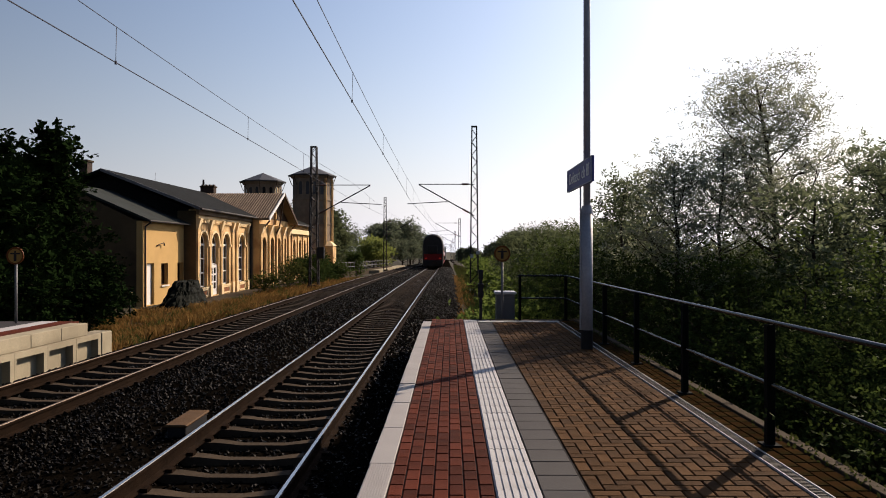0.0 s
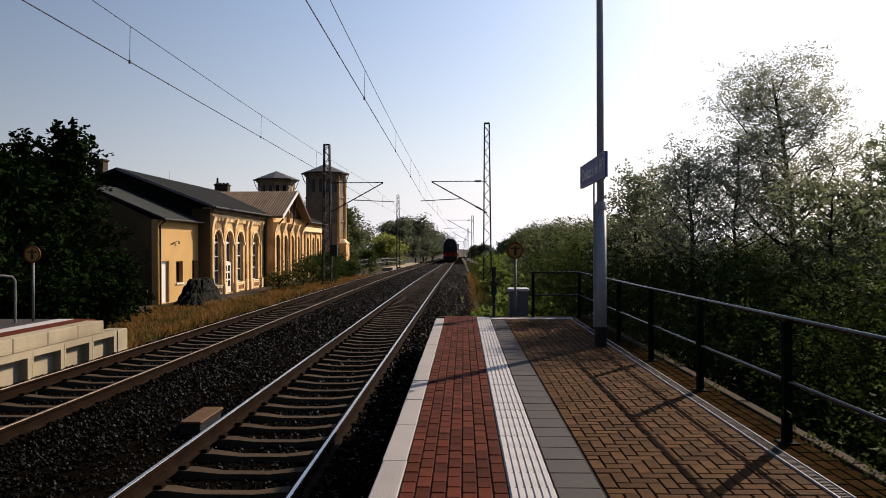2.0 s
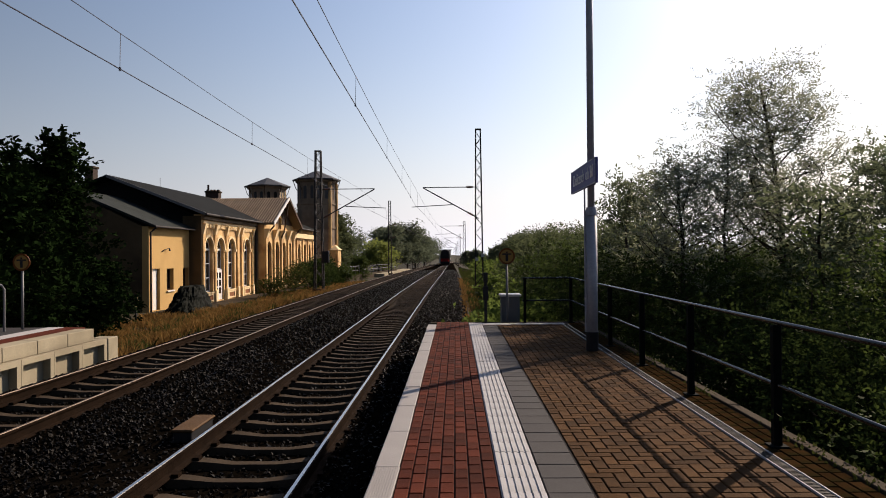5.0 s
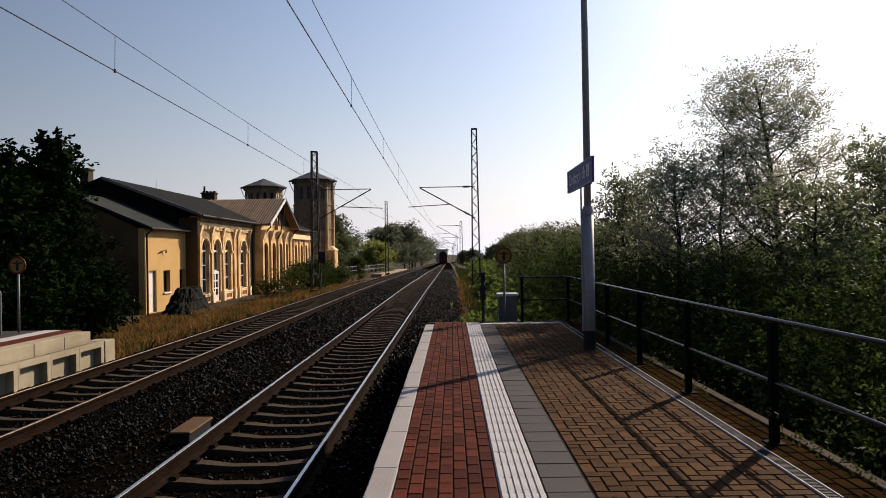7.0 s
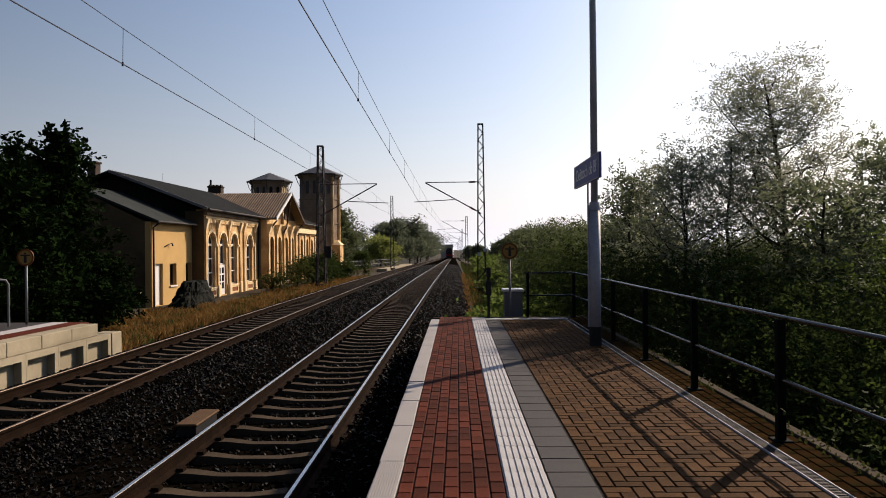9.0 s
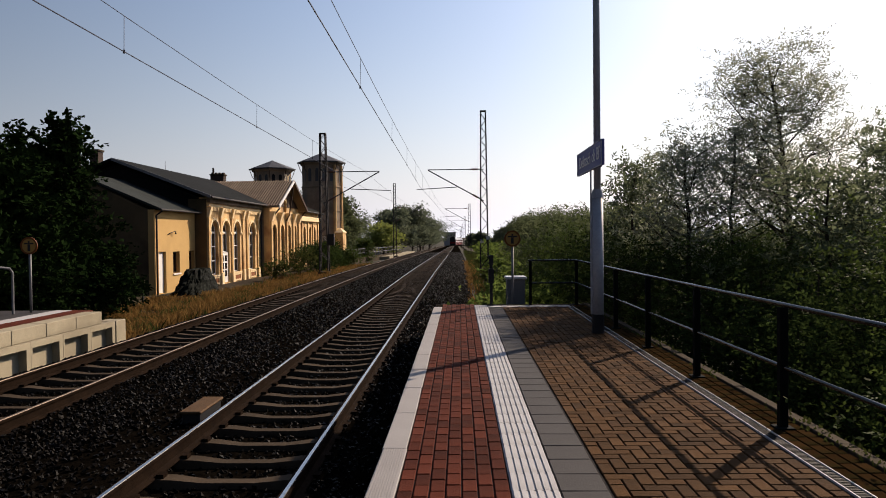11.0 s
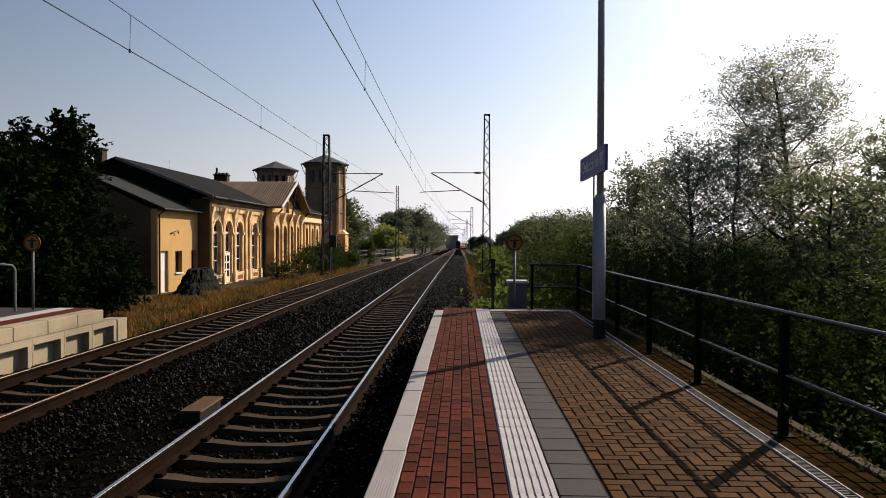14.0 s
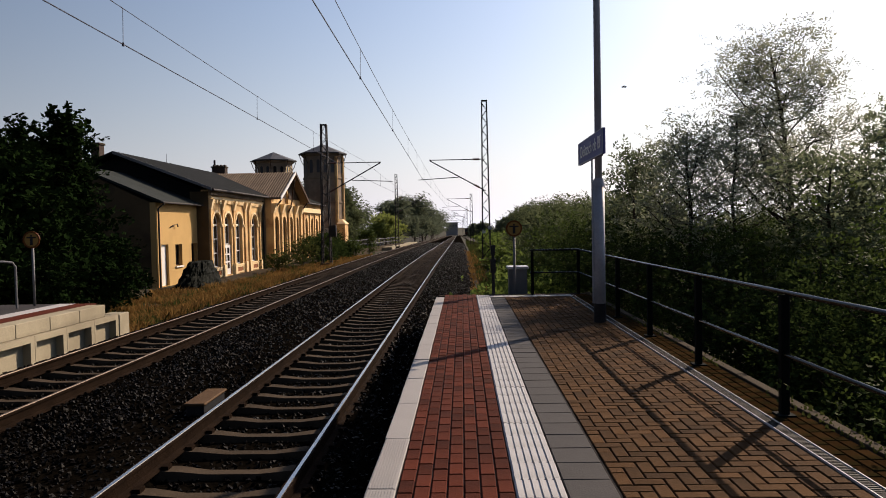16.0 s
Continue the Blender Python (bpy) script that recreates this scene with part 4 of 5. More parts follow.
def build_stub_post():
    x, y = 0.68, 15.3
    p = thing("signal_post", "slim black post with a thick middle sleeve", "post", (x, y, 0))
    part("shaft", tube(bmesh.new(), (x, y, -0.01), (x, y, 1.12), 0.035, n=10), M_BLACK, p)
    part("sleeve", boxed((x - 0.06, y - 0.05, 0.5), (x + 0.06, y + 0.05, 0.82), 0.015), M_BLACK, p)
    part("head", boxed((x - 0.05, y - 0.04, 0.9), (x + 0.05, y + 0.04, 1.12), 0.012), M_BLACK, p)


build_stub_post()


def build_hoop():
    h = thing("hoop_rail", "galvanised tube hoop on the opposite platform", "railing", (-9.6, 13.4, 0))
    part("tube", chain(bmesh.new(), [(-9.43, 14.2, 0), (-9.43, 14.2, 0.88), (-9.46, 14.15, 0.97), (-9.56, 14.0, 1.0), (-10.4, 13.0, 1.0), (-10.5, 12.9, 0.9), (-10.5, 12.9, 0)], [0.026] * 7, 8), M_GALV, h)


build_hoop()


def build_track_box():
    x, y = -3.3, 8.6
    b = thing("track_box", "small worn timber-lidded cable box beside the rail", "box", (x, y, -0.8))
    part("body", boxed((x - 0.11, y - 0.37, -0.85), (x + 0.11, y + 0.37, -0.57), 0.01), M_BLACK, b)
    part("lid", boxed((x - 0.135, y - 0.4, -0.57), (x + 0.135, y + 0.4, -0.535), 0.012), M_WOODBOX, b, "sunlit timber lid")


build_track_box()


def build_marker():
    x, y = -13.6, 29.0
    g = ground_height(x, y)
    b = thing("marker_post", "small pale marker plate on a dark post in the grass", "marker", (x, y, g))
    part("post", boxed((x - 0.03, y - 0.03, g - 0.1), (x + 0.03, y + 0.03, -0.2), 0.005), M_BLACK, b)
    part("plate", boxed((x + 0.031, y - 0.1, -0.62), (x + 0.05, y + 0.1, -0.24), 0.004), M_TRIM, b, "pale yellow plate")


build_marker()


# ---- masts and wires ----
def build_mast(x, y, top, side, arm_x, tie_z, wide=0.52, box_on=False):
    """A lattice mast; side is the way its arm points, towards the track."""
    g = ground_height(x, y)
    m = thing("catenary_mast", "tall steel lattice mast that carries the overhead wire", "mast", (x, y, g), group="masts along the line")
    wb, wt = wide / 2, wide * 0.3
    w = lambda z: wb + (wt - wb) * (z - g) / (top - g)
    part("footing", boxed((x - 0.4, y - 0.4, g - 0.3), (x + 0.4, y + 0.4, g + 0.35), 0.03), M_CONC_D, m)
    for sx in (-1, 1):
        for sy in (-1, 1):
            bm = bmesh.new()
            loft(bm, [[(x + sx * w(z) + a, y + sy * w(z) + b, z) for a, b in ((-0.04, -0.04), (0.04, -0.04), (0.04, 0.04), (-0.04, 0.04))] for z in (g, top)])
            part("leg", bm, M_MAST, m)
    bm = bmesh.new()
    z, flip = g + 0.4, 1
    while z < top - 0.2:
        z1 = min(z + 1.9 * w(z) + 0.12, top)
        for s in (-1, 1):
            tube(bm, (x - flip * w(z), y + s * w(z), z), (x + flip * w(z1), y + s * w(z1), z1), 0.022, n=4, cap=False)
            tube(bm, (x + s * w(z), y - flip * w(z), z), (x + s * w(z1), y + flip * w(z1), z1), 0.022, n=4, cap=False)
        z, flip = z1, -flip
    part("lattice", bm, M_MAST, m)
    part("cap", boxed((x - wt - 0.04, y - wt - 0.04, top), (x + wt + 0.04, y + wt + 0.04, top + 0.06)), M_MAST, m)
    ca = part("cantilever", tube(bmesh.new(), (x, y, tie_z), (arm_x, y, tie_z), 0.03, n=6), M_MAST, m, "horizontal tie of the cantilever")
    part("strut", tube(bmesh.new(), (x, y, tie_z - 2.2), (arm_x, y, tie_z - 0.03), 0.04, n=6), M_MAST, ca)
    part("steady_tube", chain(bmesh.new(), [(x + (arm_x - x) * 0.48, y, tie_z - 1.22), (arm_x + side * 0.8, y, tie_z - 1.36)], [0.03, 0.025], 6), M_MAST, ca)
    part("insulator", tube(bmesh.new(), (x + side * 0.4, y, tie_z), (x + side * 0.85, y, tie_z), 0.07, n=8), M_INSUL, ca)
    part("insulator", tube(bmesh.new(), (x + (arm_x - x) * 0.1, y, tie_z - 1.98), (x + (arm_x - x) * 0.2, y, tie_z - 1.76), 0.07, n=8), M_INSUL, ca)
    if tie_z > 6.12:
        for dx, dz in ((-0.3, 1.0), (0.12, 1.25)):
            part("sign_plate", boxed((x + dx, y - 0.42, dz), (x + dx + 0.24, y - 0.4, dz + 0.24), 0.004), M_TRAIN_W, m, "pale blank plate")
    if box_on:
        part("mast_box", boxed((x + 0.3, y - 0.5, 0.95), (x + 0.78, y - 0.2, 1.75), 0.02), M_BLACK, m, "dark box on the mast")


MR = [(48.0, 10.15, 6.15), (110.0, 6.5, 5.85), (172, 6.2, 5.3), (236, 5.4, 4.6), (300, 4.7, 3.9), (362, 4.2, 3.2)]
ML = [(48.0, 8.75, 6.1), (102.0, 9.3, 5.8), (165, 6.2, 5.3), (230, 5.4, 4.6), (296, 4.7, 3.9)]
for i, (y, top, tz) in enumerate(MR):
    build_mast(1.68 + bend(y), y, top, -1, C1 + bend(y) + 0.05, tz, 0.5 if i else 0.55)
for i, (y, top, tz) in enumerate(ML):
    build_mast(-9.55 + bend(y), y, top, 1, C2 + bend(y) + 0.6, tz, 0.6 if i == 0 else 0.5, box_on=i == 0)


def build_wires(cx, ys, off, first, label):
    """Contact and messenger wire span by span; off: how far the contact wire stands aside at each mast."""
    w = thing("overhead_wire", label, "overhead wire", (cx, 10, 5.0))
    for k, (y0, y1) in enumerate(zip(ys, ys[1:])):
        def run(y, k=k, y0=y0, y1=y1):
            u = (y - y0) / (y1 - y0)
            c = Vector((cx + bend(y) + off[k] + (off[k + 1] - off[k]) * u, y, 5.0 + grade(y) * 0.97))
            return c, c + Vector((0.015, 0, 1.2 - 0.55 * 4 * u * (1 - u)))
        n = 14
        pts = [run(y0 + (y1 - y0) * i / n) for i in range(n + 1)]
        far = max(1.0, 0.5 * (y0 + y1) / 60) ** 0.15
        part("contact_wire", chain(bmesh.new(), [p[0] for p in pts], [0.0105 * far] * (n + 1), 5), M_WIRE, w)
        part("messenger_wire", chain(bmesh.new(), [p[1] for p in pts], [0.0078 * far] * (n + 1), 5), M_WIRE, w)
        if y0 < 150:
            y = first + 8.7 * math.ceil((y0 + 2 - first) / 8.7)
            while y < y1 - 2:
                lo, up = run(y)
                part("dropper", tube(bmesh.new(), lo, up, 0.006, n=4), M_WIRE, w)
                part("clip", tube(bmesh.new(), lo - Vector((0, 0, 0.035)), lo + Vector((0, 0, 0.03)), 0.022, n=5), M_WIRE, w)
                y += 8.7


build_wires(-2.22, [-22, 48, 110, 172, 236, 300, 362], [0.55, -0.55, 0.2, -0.2, 0.2, -0.2, 0.2], 15.8, "dark overhead contact wire with droppers above the near track")
build_wires(-6.15, [-22, 48, 102, 165, 230, 296], [0.60, -0.57, 0.3, -0.3, 0.3, -0.3], 12.5, "dark overhead contact wire with droppers above the far track")


# ---- beyond the station ----
def build_ramp():
    r = thing("ramp_railing", "grey tube railing along a low ramp wall", "railing", (-11.6, 95, -1.3))
    z = lambda y: -1.0 + grade(y)
    part("wall", loft(bmesh.new(), [[(-12.1 + (y - 72) * 0.02, y, z(y) - 0.5), (-11.8 + (y - 72) * 0.02, y, z(y) - 0.5), (-11.8 + (y - 72) * 0.02, y, z(y) + 0.35), (-12.1 + (y - 72) * 0.02, y, z(y) + 0.35)] for y in (72, 95, 126)]), M_CONC_D, r, "low concrete wall")
    y = 72.0
    while y <= 126:
        x = -11.95 + (y - 72) * 0.02
        part("post", tube(bmesh.new(), (x, y, z(y) + 0.3), (x, y, z(y) + 1.35), 0.03, n=6), M_GALV, r)
        y += 3.0
    for h in (1.35, 0.85):
        part("rail", chain(bmesh.new(), [(-11.95 + (y - 72) * 0.02, y, z(y) + h) for y in (72, 90, 108, 126)], [0.035] * 4, 6), M_GALV, r)
    solo("old_platform_edge", loft(bmesh.new(), [[(-11.6, y, z(y) - 0.5), (-9.9, y, z(y) - 0.5), (-9.9, y, z(y) + 0.12), (-11.6, y, z(y) + 0.12)] for y in (96, 120, 150)]), M_CONC, "pale edge of an old low platform", "platform", kind="structure")


build_ramp()


def build_far_house():
    h = thing("far_building", "grey building across the end of the line, paled for haze", "building", (-4, 640, -8))
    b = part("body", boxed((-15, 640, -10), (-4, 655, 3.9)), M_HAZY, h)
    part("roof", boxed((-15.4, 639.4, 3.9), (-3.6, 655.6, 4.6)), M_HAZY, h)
    for i in range(4):
        # Panes are plain grey in place of glass, for the haze too.
        part("window", boxed((-14.2 + i * 2.6, 639.9, 0.6), (-12.7 + i * 2.6, 639.995, 2.0)), M_CABINET, h)


build_far_house()


# ---- plants ----
def sprays(pos, dirs, rng, per, length, leaf, wide):
    """Feathered leaves: leaflets in pairs along a thin stalk; each leaflet a folded diamond."""
    n = len(pos)
    d = dirs / (np.linalg.norm(dirs, axis=1)[:, None] + 1e-9)
    up = np.tile((0.0, 0.0, 1.0), (n, 1)) + rng.normal(0, 0.5, (n, 3))
    side = np.cross(d, up)
    side /= np.linalg.norm(side, axis=1)[:, None] + 1e-9
    nrm = np.cross(side, d)
    V, k = [], 0
    for j in range(per):
        t = (j // 2 + 0.6) / (per / 2 + 0.3)
        s = 1 if j % 2 else -1
        if j == per - 1:
            s = 0
        c = pos + d * (length * t) - nrm * (length * 0.25 * t * t)
        a = d * 0.55 + side * s * 0.85 + rng.normal(0, 0.25, (n, 3))
        a /= np.linalg.norm(a, axis=1)[:, None]
        b = np.cross(a, nrm + rng.normal(0, 0.35, (n, 3)))
        b /= np.linalg.norm(b, axis=1)[:, None] + 1e-9
        L = leaf * rng.uniform(0.7, 1.25, (n, 1))
        V.append(np.stack([c, c + a * L * 0.5 + b * L * wide, c + a * L, c + a * L * 0.5 - b * L * wide], 1))
    V = np.concatenate(V).reshape(-1, 3)
    F = np.arange(len(V)).reshape(-1, 4)
    return V, F


def build_plant(name, label, cat, at, height, spread, seed, leaf_m, n_sprays=2500, per=7, length=0.28, leaf=0.11, wide=0.28, limbs=22, low=0.25, lean=(0, 0), trunk_r=0.11, droop=0.0, fill=0.35, shape=0.75, group=""):
    """Trunk with rising limbs and twigs, and a crown of feathered leaves clustered round the twigs."""
    rng = np.random.default_rng(seed)
    x, y, g = at
    t = thing(name, label, cat, at, group)
    base = np.array((x, y, g - 0.15))
    top = base + np.array((lean[0], lean[1], height))
    bm = bmesh.new()
    k = 7
    stem = [base + (top - base) * i / k + np.array((*rng.normal(0, 0.03 * height * 0.3, 2), 0)) * (0 < i) for i in range(k + 1)]
    chain(bm, stem, [trunk_r * (1 - 0.9 * i / k) + 0.008 for i in range(k + 1)], 8)
    part("trunk", bm, M_BARK, t)
    bm = bmesh.new()
    tips, ways = [], []
    for i in range(limbs):
        f = low + (0.97 - low) * (i + rng.random()) / limbs
        q = f * k
        a = stem[int(q)] + (stem[min(int(q) + 1, k)] - stem[int(q)]) * (q - int(q))
        ang = i * 2.4 + rng.normal(0, 0.35)
        reach = spread * (1 - f) ** shape * rng.uniform(0.65, 1.15) + spread * 0.14
        rise = reach * rng.uniform(0.35, 0.95) - droop * reach
        e = a + np.array((math.cos(ang) * reach, math.sin(ang) * reach, rise))
        m = (a + e) / 2 + np.array((0, 0, -0.08 * reach)) + rng.normal(0, 0.05 * reach, 3)
        r = trunk_r * 0.45 * (1 - 0.75 * f)
        chain(bm, [a, m, e], [r, r * 0.6, r * 0.18 + 0.003], 5)
        for j in range(6):
            u = rng.uniform(0.35, 1.0)
            s = a + (m - a) * u * 2 if u < 0.5 else m + (e - m) * (u - 0.5) * 2
            w = rng.normal(0, 1, 3)
            w[2] = abs(w[2]) * 0.6 - droop
            w *= reach * rng.uniform(0.16, 0.36) / np.linalg.norm(w)
            z = s + w
            chain(bm, [s, z], [r * 0.3 + 0.003, 0.003], 4)
            tips.append(z)
            ways.append(w)
            tips.append((s + z) / 2)
            ways.append(w)
        tips.append(e)
        ways.append(e - m)
    part("branchwork", bm, M_BARK, t, "bare brown limbs and twigs")
    tips, ways = np.array(tips), np.array(ways)
    pick = rng.integers(0, len(tips), n_sprays)
    sc = fill * (0.4 + 0.16 * spread)
    pos = tips[pick] + rng.normal(0, sc, (n_sprays, 3)) * np.array((1, 1, 0.7))
    pos[:, 2] = np.maximum(pos[:, 2], g + 0.05)
    dirs = rng.normal(0, 1, (n_sprays, 3)) + ways[pick] / (np.linalg.norm(ways[pick], axis=1)[:, None] + 1e-6) * 0.9
    dirs[:, 2] = dirs[:, 2] * 0.7 + 0.1
    V, F = sprays(pos, dirs, rng, per, length, leaf, wide)
    raw("crown", V, F, leaf_m, t)
    return t


def gh(x, y):
    return ground_height(x, y)


def plant_right():
    P = lambda x, y, top, spread, seed, m, **k: build_plant(k.pop("name", "robinia_tree"), k.pop("label", "slender robinia tree with feathery grey green leaves"), k.pop("cat", "tree"), (x, y, gh(x, y)), top - gh(x, y), spread, seed, m, group="trees on the embankment", **k)
    P(8.6, 17.5, 6.0, 2.7, 11, M_LEAF, lean=(-0.8, 0.0), n_sprays=4300, limbs=40, low=0.42, trunk_r=0.13, shape=0.6, fill=0.36, leaf=0.1, wide=0.16)
    P(5.1, 15.4, 3.7, 1.9, 12, M_LEAF, n_sprays=1250, limbs=26, low=0.48, trunk_r=0.09, fill=0.36, leaf=0.1, wide=0.16)
    P(6.45, 16.4, 4.1, 2.0, 18, M_LEAF, n_sprays=800, limbs=22, low=0.58, trunk_r=0.08, fill=0.36, leaf=0.1, wide=0.16)
    # Same trees in the darker leaf copy, to keep the lower growth dim.
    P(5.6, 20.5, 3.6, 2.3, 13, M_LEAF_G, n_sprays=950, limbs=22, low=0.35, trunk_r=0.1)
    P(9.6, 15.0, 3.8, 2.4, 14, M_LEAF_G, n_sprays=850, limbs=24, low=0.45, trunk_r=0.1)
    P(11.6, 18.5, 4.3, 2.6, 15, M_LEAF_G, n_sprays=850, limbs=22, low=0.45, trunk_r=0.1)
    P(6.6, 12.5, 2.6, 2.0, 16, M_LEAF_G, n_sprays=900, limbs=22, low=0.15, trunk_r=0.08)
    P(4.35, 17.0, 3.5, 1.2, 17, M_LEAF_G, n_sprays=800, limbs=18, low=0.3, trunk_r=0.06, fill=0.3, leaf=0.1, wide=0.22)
    # Brighter plants added to give the sunlit leaves among the dark shrubs.
    for sx, sy, stop, sseed in ((4.9, 9.6, 1.15, 24), (5.3, 10.9, 1.0, 26)):
        P(sx, sy, stop, 0.5, sseed, M_LEAF_B, name="sapling", label="brighter green clump for sunlit leaves among the dark shrubs", cat="sapling", n_sprays=130, per=9, length=0.3, leaf=0.07, wide=0.24, limbs=16, low=0.3, trunk_r=0.025, fill=0.3)
    bush = dict(name="shrub", label="dense dark green shrub on the embankment", cat="shrub", low=0.05, trunk_r=0.04, limbs=26, fill=0.55, shape=0.35, per=6, length=0.2, leaf=0.068, wide=0.3)
    spots = [(5.4, 5.0, 0.1), (6.0, 7.0, 0.5), (5.2, 8.2, 0.2), (6.8, 9.2, 1.0), (5.3, 10.4, 0.4), (5.5, 12.8, 1.0), (7.8, 11.4, 0.9), (8.2, 7.6, 1.0), (4.9, 14.6, 0.8), (6.6, 15.6, 0.8), (9.8, 12.2, 0.9),
             (3.9, 17.4, 0.9), (4.6, 20.0, 1.3), (7.2, 20.0, 1.1), (10.5, 22, 1.1), (3.6, 23.5, 1.3), (12.5, 15.5, 1.0), (6.6, 3.2, 0.4), (8.8, 4.6, 0.9), (5.0, 6.3, -0.3), (13.5, 20, 1.2)]
    for i, (x, y, top) in enumerate(spots):
        P(x, y, top, 1.5 + 0.12 * (top + 2), 30 + i, M_SHRUB if i % 3 else M_LEAF_B, n_sprays=4600 if y < 9 else 3000, **{**bush, "leaf": 0.05 if y < 9 else 0.068})
    # the thicket past the platform's end
    wood = dict(name="roadside_tree", label="rounded green tree beside the line", cat="tree", low=0.1, trunk_r=0.12, limbs=26, fill=0.5, shape=0.4, per=6, length=0.26, leaf=0.11, wide=0.36)
    for i, (x, y, top, s) in enumerate([(4.9, 27, 1.3, 2.0), (6.8, 31, 1.6, 2.4), (5.4, 36, 1.8, 2.2), (8.6, 38, 2.1, 3.0), (5.6, 45, 1.8, 2.4), (8.2, 50, 2.2, 3.2), (11.5, 46, 2.5, 3.4), (14, 56, 2.4, 4.0), (9.6, 64, 2.3, 3.6), (16, 38, 1.2, 3.2),
                                       (7.4, 74, 2.4, 2.8), (6.2, 58, 1.6, 2.2), (14, 84, 3.5, 4.6), (20, 70, 1.4, 5.0), (9.6, 96, 2.4, 3.4), (24, 50, 1.0, 4.5), (20, 30, 0.6, 4.0), (15, 26, 0.9, 3.0), (27, 38, 0.8, 5)]):
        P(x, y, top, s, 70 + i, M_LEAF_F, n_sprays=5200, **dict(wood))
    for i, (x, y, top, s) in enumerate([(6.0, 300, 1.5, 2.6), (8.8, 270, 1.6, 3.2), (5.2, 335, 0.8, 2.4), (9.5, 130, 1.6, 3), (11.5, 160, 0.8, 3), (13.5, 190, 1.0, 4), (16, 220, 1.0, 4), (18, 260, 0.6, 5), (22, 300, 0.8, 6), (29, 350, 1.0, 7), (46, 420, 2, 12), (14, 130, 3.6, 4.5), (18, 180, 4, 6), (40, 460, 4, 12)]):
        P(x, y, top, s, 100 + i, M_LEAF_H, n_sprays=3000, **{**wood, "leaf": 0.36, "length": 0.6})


def plant_left():
    P = lambda x, y, top, spread, seed, m, **k: build_plant(k.pop("name", "dark_tree"), k.pop("label", "dense dark broad-leaved tree behind the platform"), k.pop("cat", "tree"), (x, y, gh(x, y)), top - gh(x, y), spread, seed, m, **k)
    thick = dict(low=0.06, trunk_r=0.14, limbs=38, fill=0.42, shape=0.45, per=6, length=0.3, leaf=0.17, wide=0.36)
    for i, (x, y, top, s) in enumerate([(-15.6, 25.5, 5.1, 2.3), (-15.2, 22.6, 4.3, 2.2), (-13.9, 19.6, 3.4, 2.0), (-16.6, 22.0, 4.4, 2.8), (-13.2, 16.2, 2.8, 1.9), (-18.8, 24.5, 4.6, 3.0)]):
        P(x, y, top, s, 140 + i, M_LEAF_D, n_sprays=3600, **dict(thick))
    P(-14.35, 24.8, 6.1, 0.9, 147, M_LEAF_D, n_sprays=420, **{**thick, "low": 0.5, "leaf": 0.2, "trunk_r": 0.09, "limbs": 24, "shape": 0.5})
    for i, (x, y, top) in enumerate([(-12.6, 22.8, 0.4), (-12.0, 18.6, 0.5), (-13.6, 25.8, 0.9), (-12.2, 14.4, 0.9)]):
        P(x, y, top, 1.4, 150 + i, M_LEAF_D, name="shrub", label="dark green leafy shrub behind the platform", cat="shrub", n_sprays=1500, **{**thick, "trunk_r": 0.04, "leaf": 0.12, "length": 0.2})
    wood = dict(name="woodland_tree", label="tall green tree beyond the station, paled for haze", low=0.08, trunk_r=0.2, limbs=30, fill=0.5, shape=0.4, per=6, length=0.45, leaf=0.24, wide=0.36)
    for i, (x, y, top, s) in enumerate([(-18.6, 100, 6.0, 3.6), (-21, 108, 7.0, 5), (-13.8, 150, 6.2, 4.2), (-11.5, 165, 7.4, 5.2), (-17, 162, 7.0, 3.6), (-11.0, 190, 6.0, 5), (-12.5, 230, 6.0, 6), (-12, 270, 4.6, 6), (-14, 330, 4, 8), (-18, 400, 4, 10), (-26, 140, 7, 6), (-31, 200, 4.6, 8)]):
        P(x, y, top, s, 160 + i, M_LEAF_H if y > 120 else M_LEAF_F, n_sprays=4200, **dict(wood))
    P(-14.0, 126, 2.6, 3.4, 181, M_LIGHT, **{**wood, "name": "shrub", "label": "light green shrub beside the line", "cat": "shrub"}, n_sprays=2400)
    small = dict(name="shrub", cat="shrub", low=0.05, trunk_r=0.03, limbs=22, fill=0.4, shape=0.3, per=5, length=0.2, leaf=0.12, wide=0.3)
    for i, (x, y, top, s, m, lab) in enumerate([(-12.4, 46.0, -0.35, 0.9, M_GRASS, "dry brown shrub by the station"), (-11.6, 49.5, 0.35, 1.3, M_GRASS, "green shrub by the station"), (-11.4, 54, 0.5, 1.5, M_SHRUB, "green shrub by the station"), (-12.0, 60, 0.7, 1.5, M_SHRUB, "green shrub by the station"), (-10.9, 64, -0.1, 1.2, M_LEAF_B, "light green shrub by the station"), (-11.9, 85, 1.0, 1.0, M_LEAF_B, "green climber over the railing")]):
        P(x, y, top, s, 190 + i, m, label=lab, n_sprays=2000 if y > 50 else 420, **dict(small))


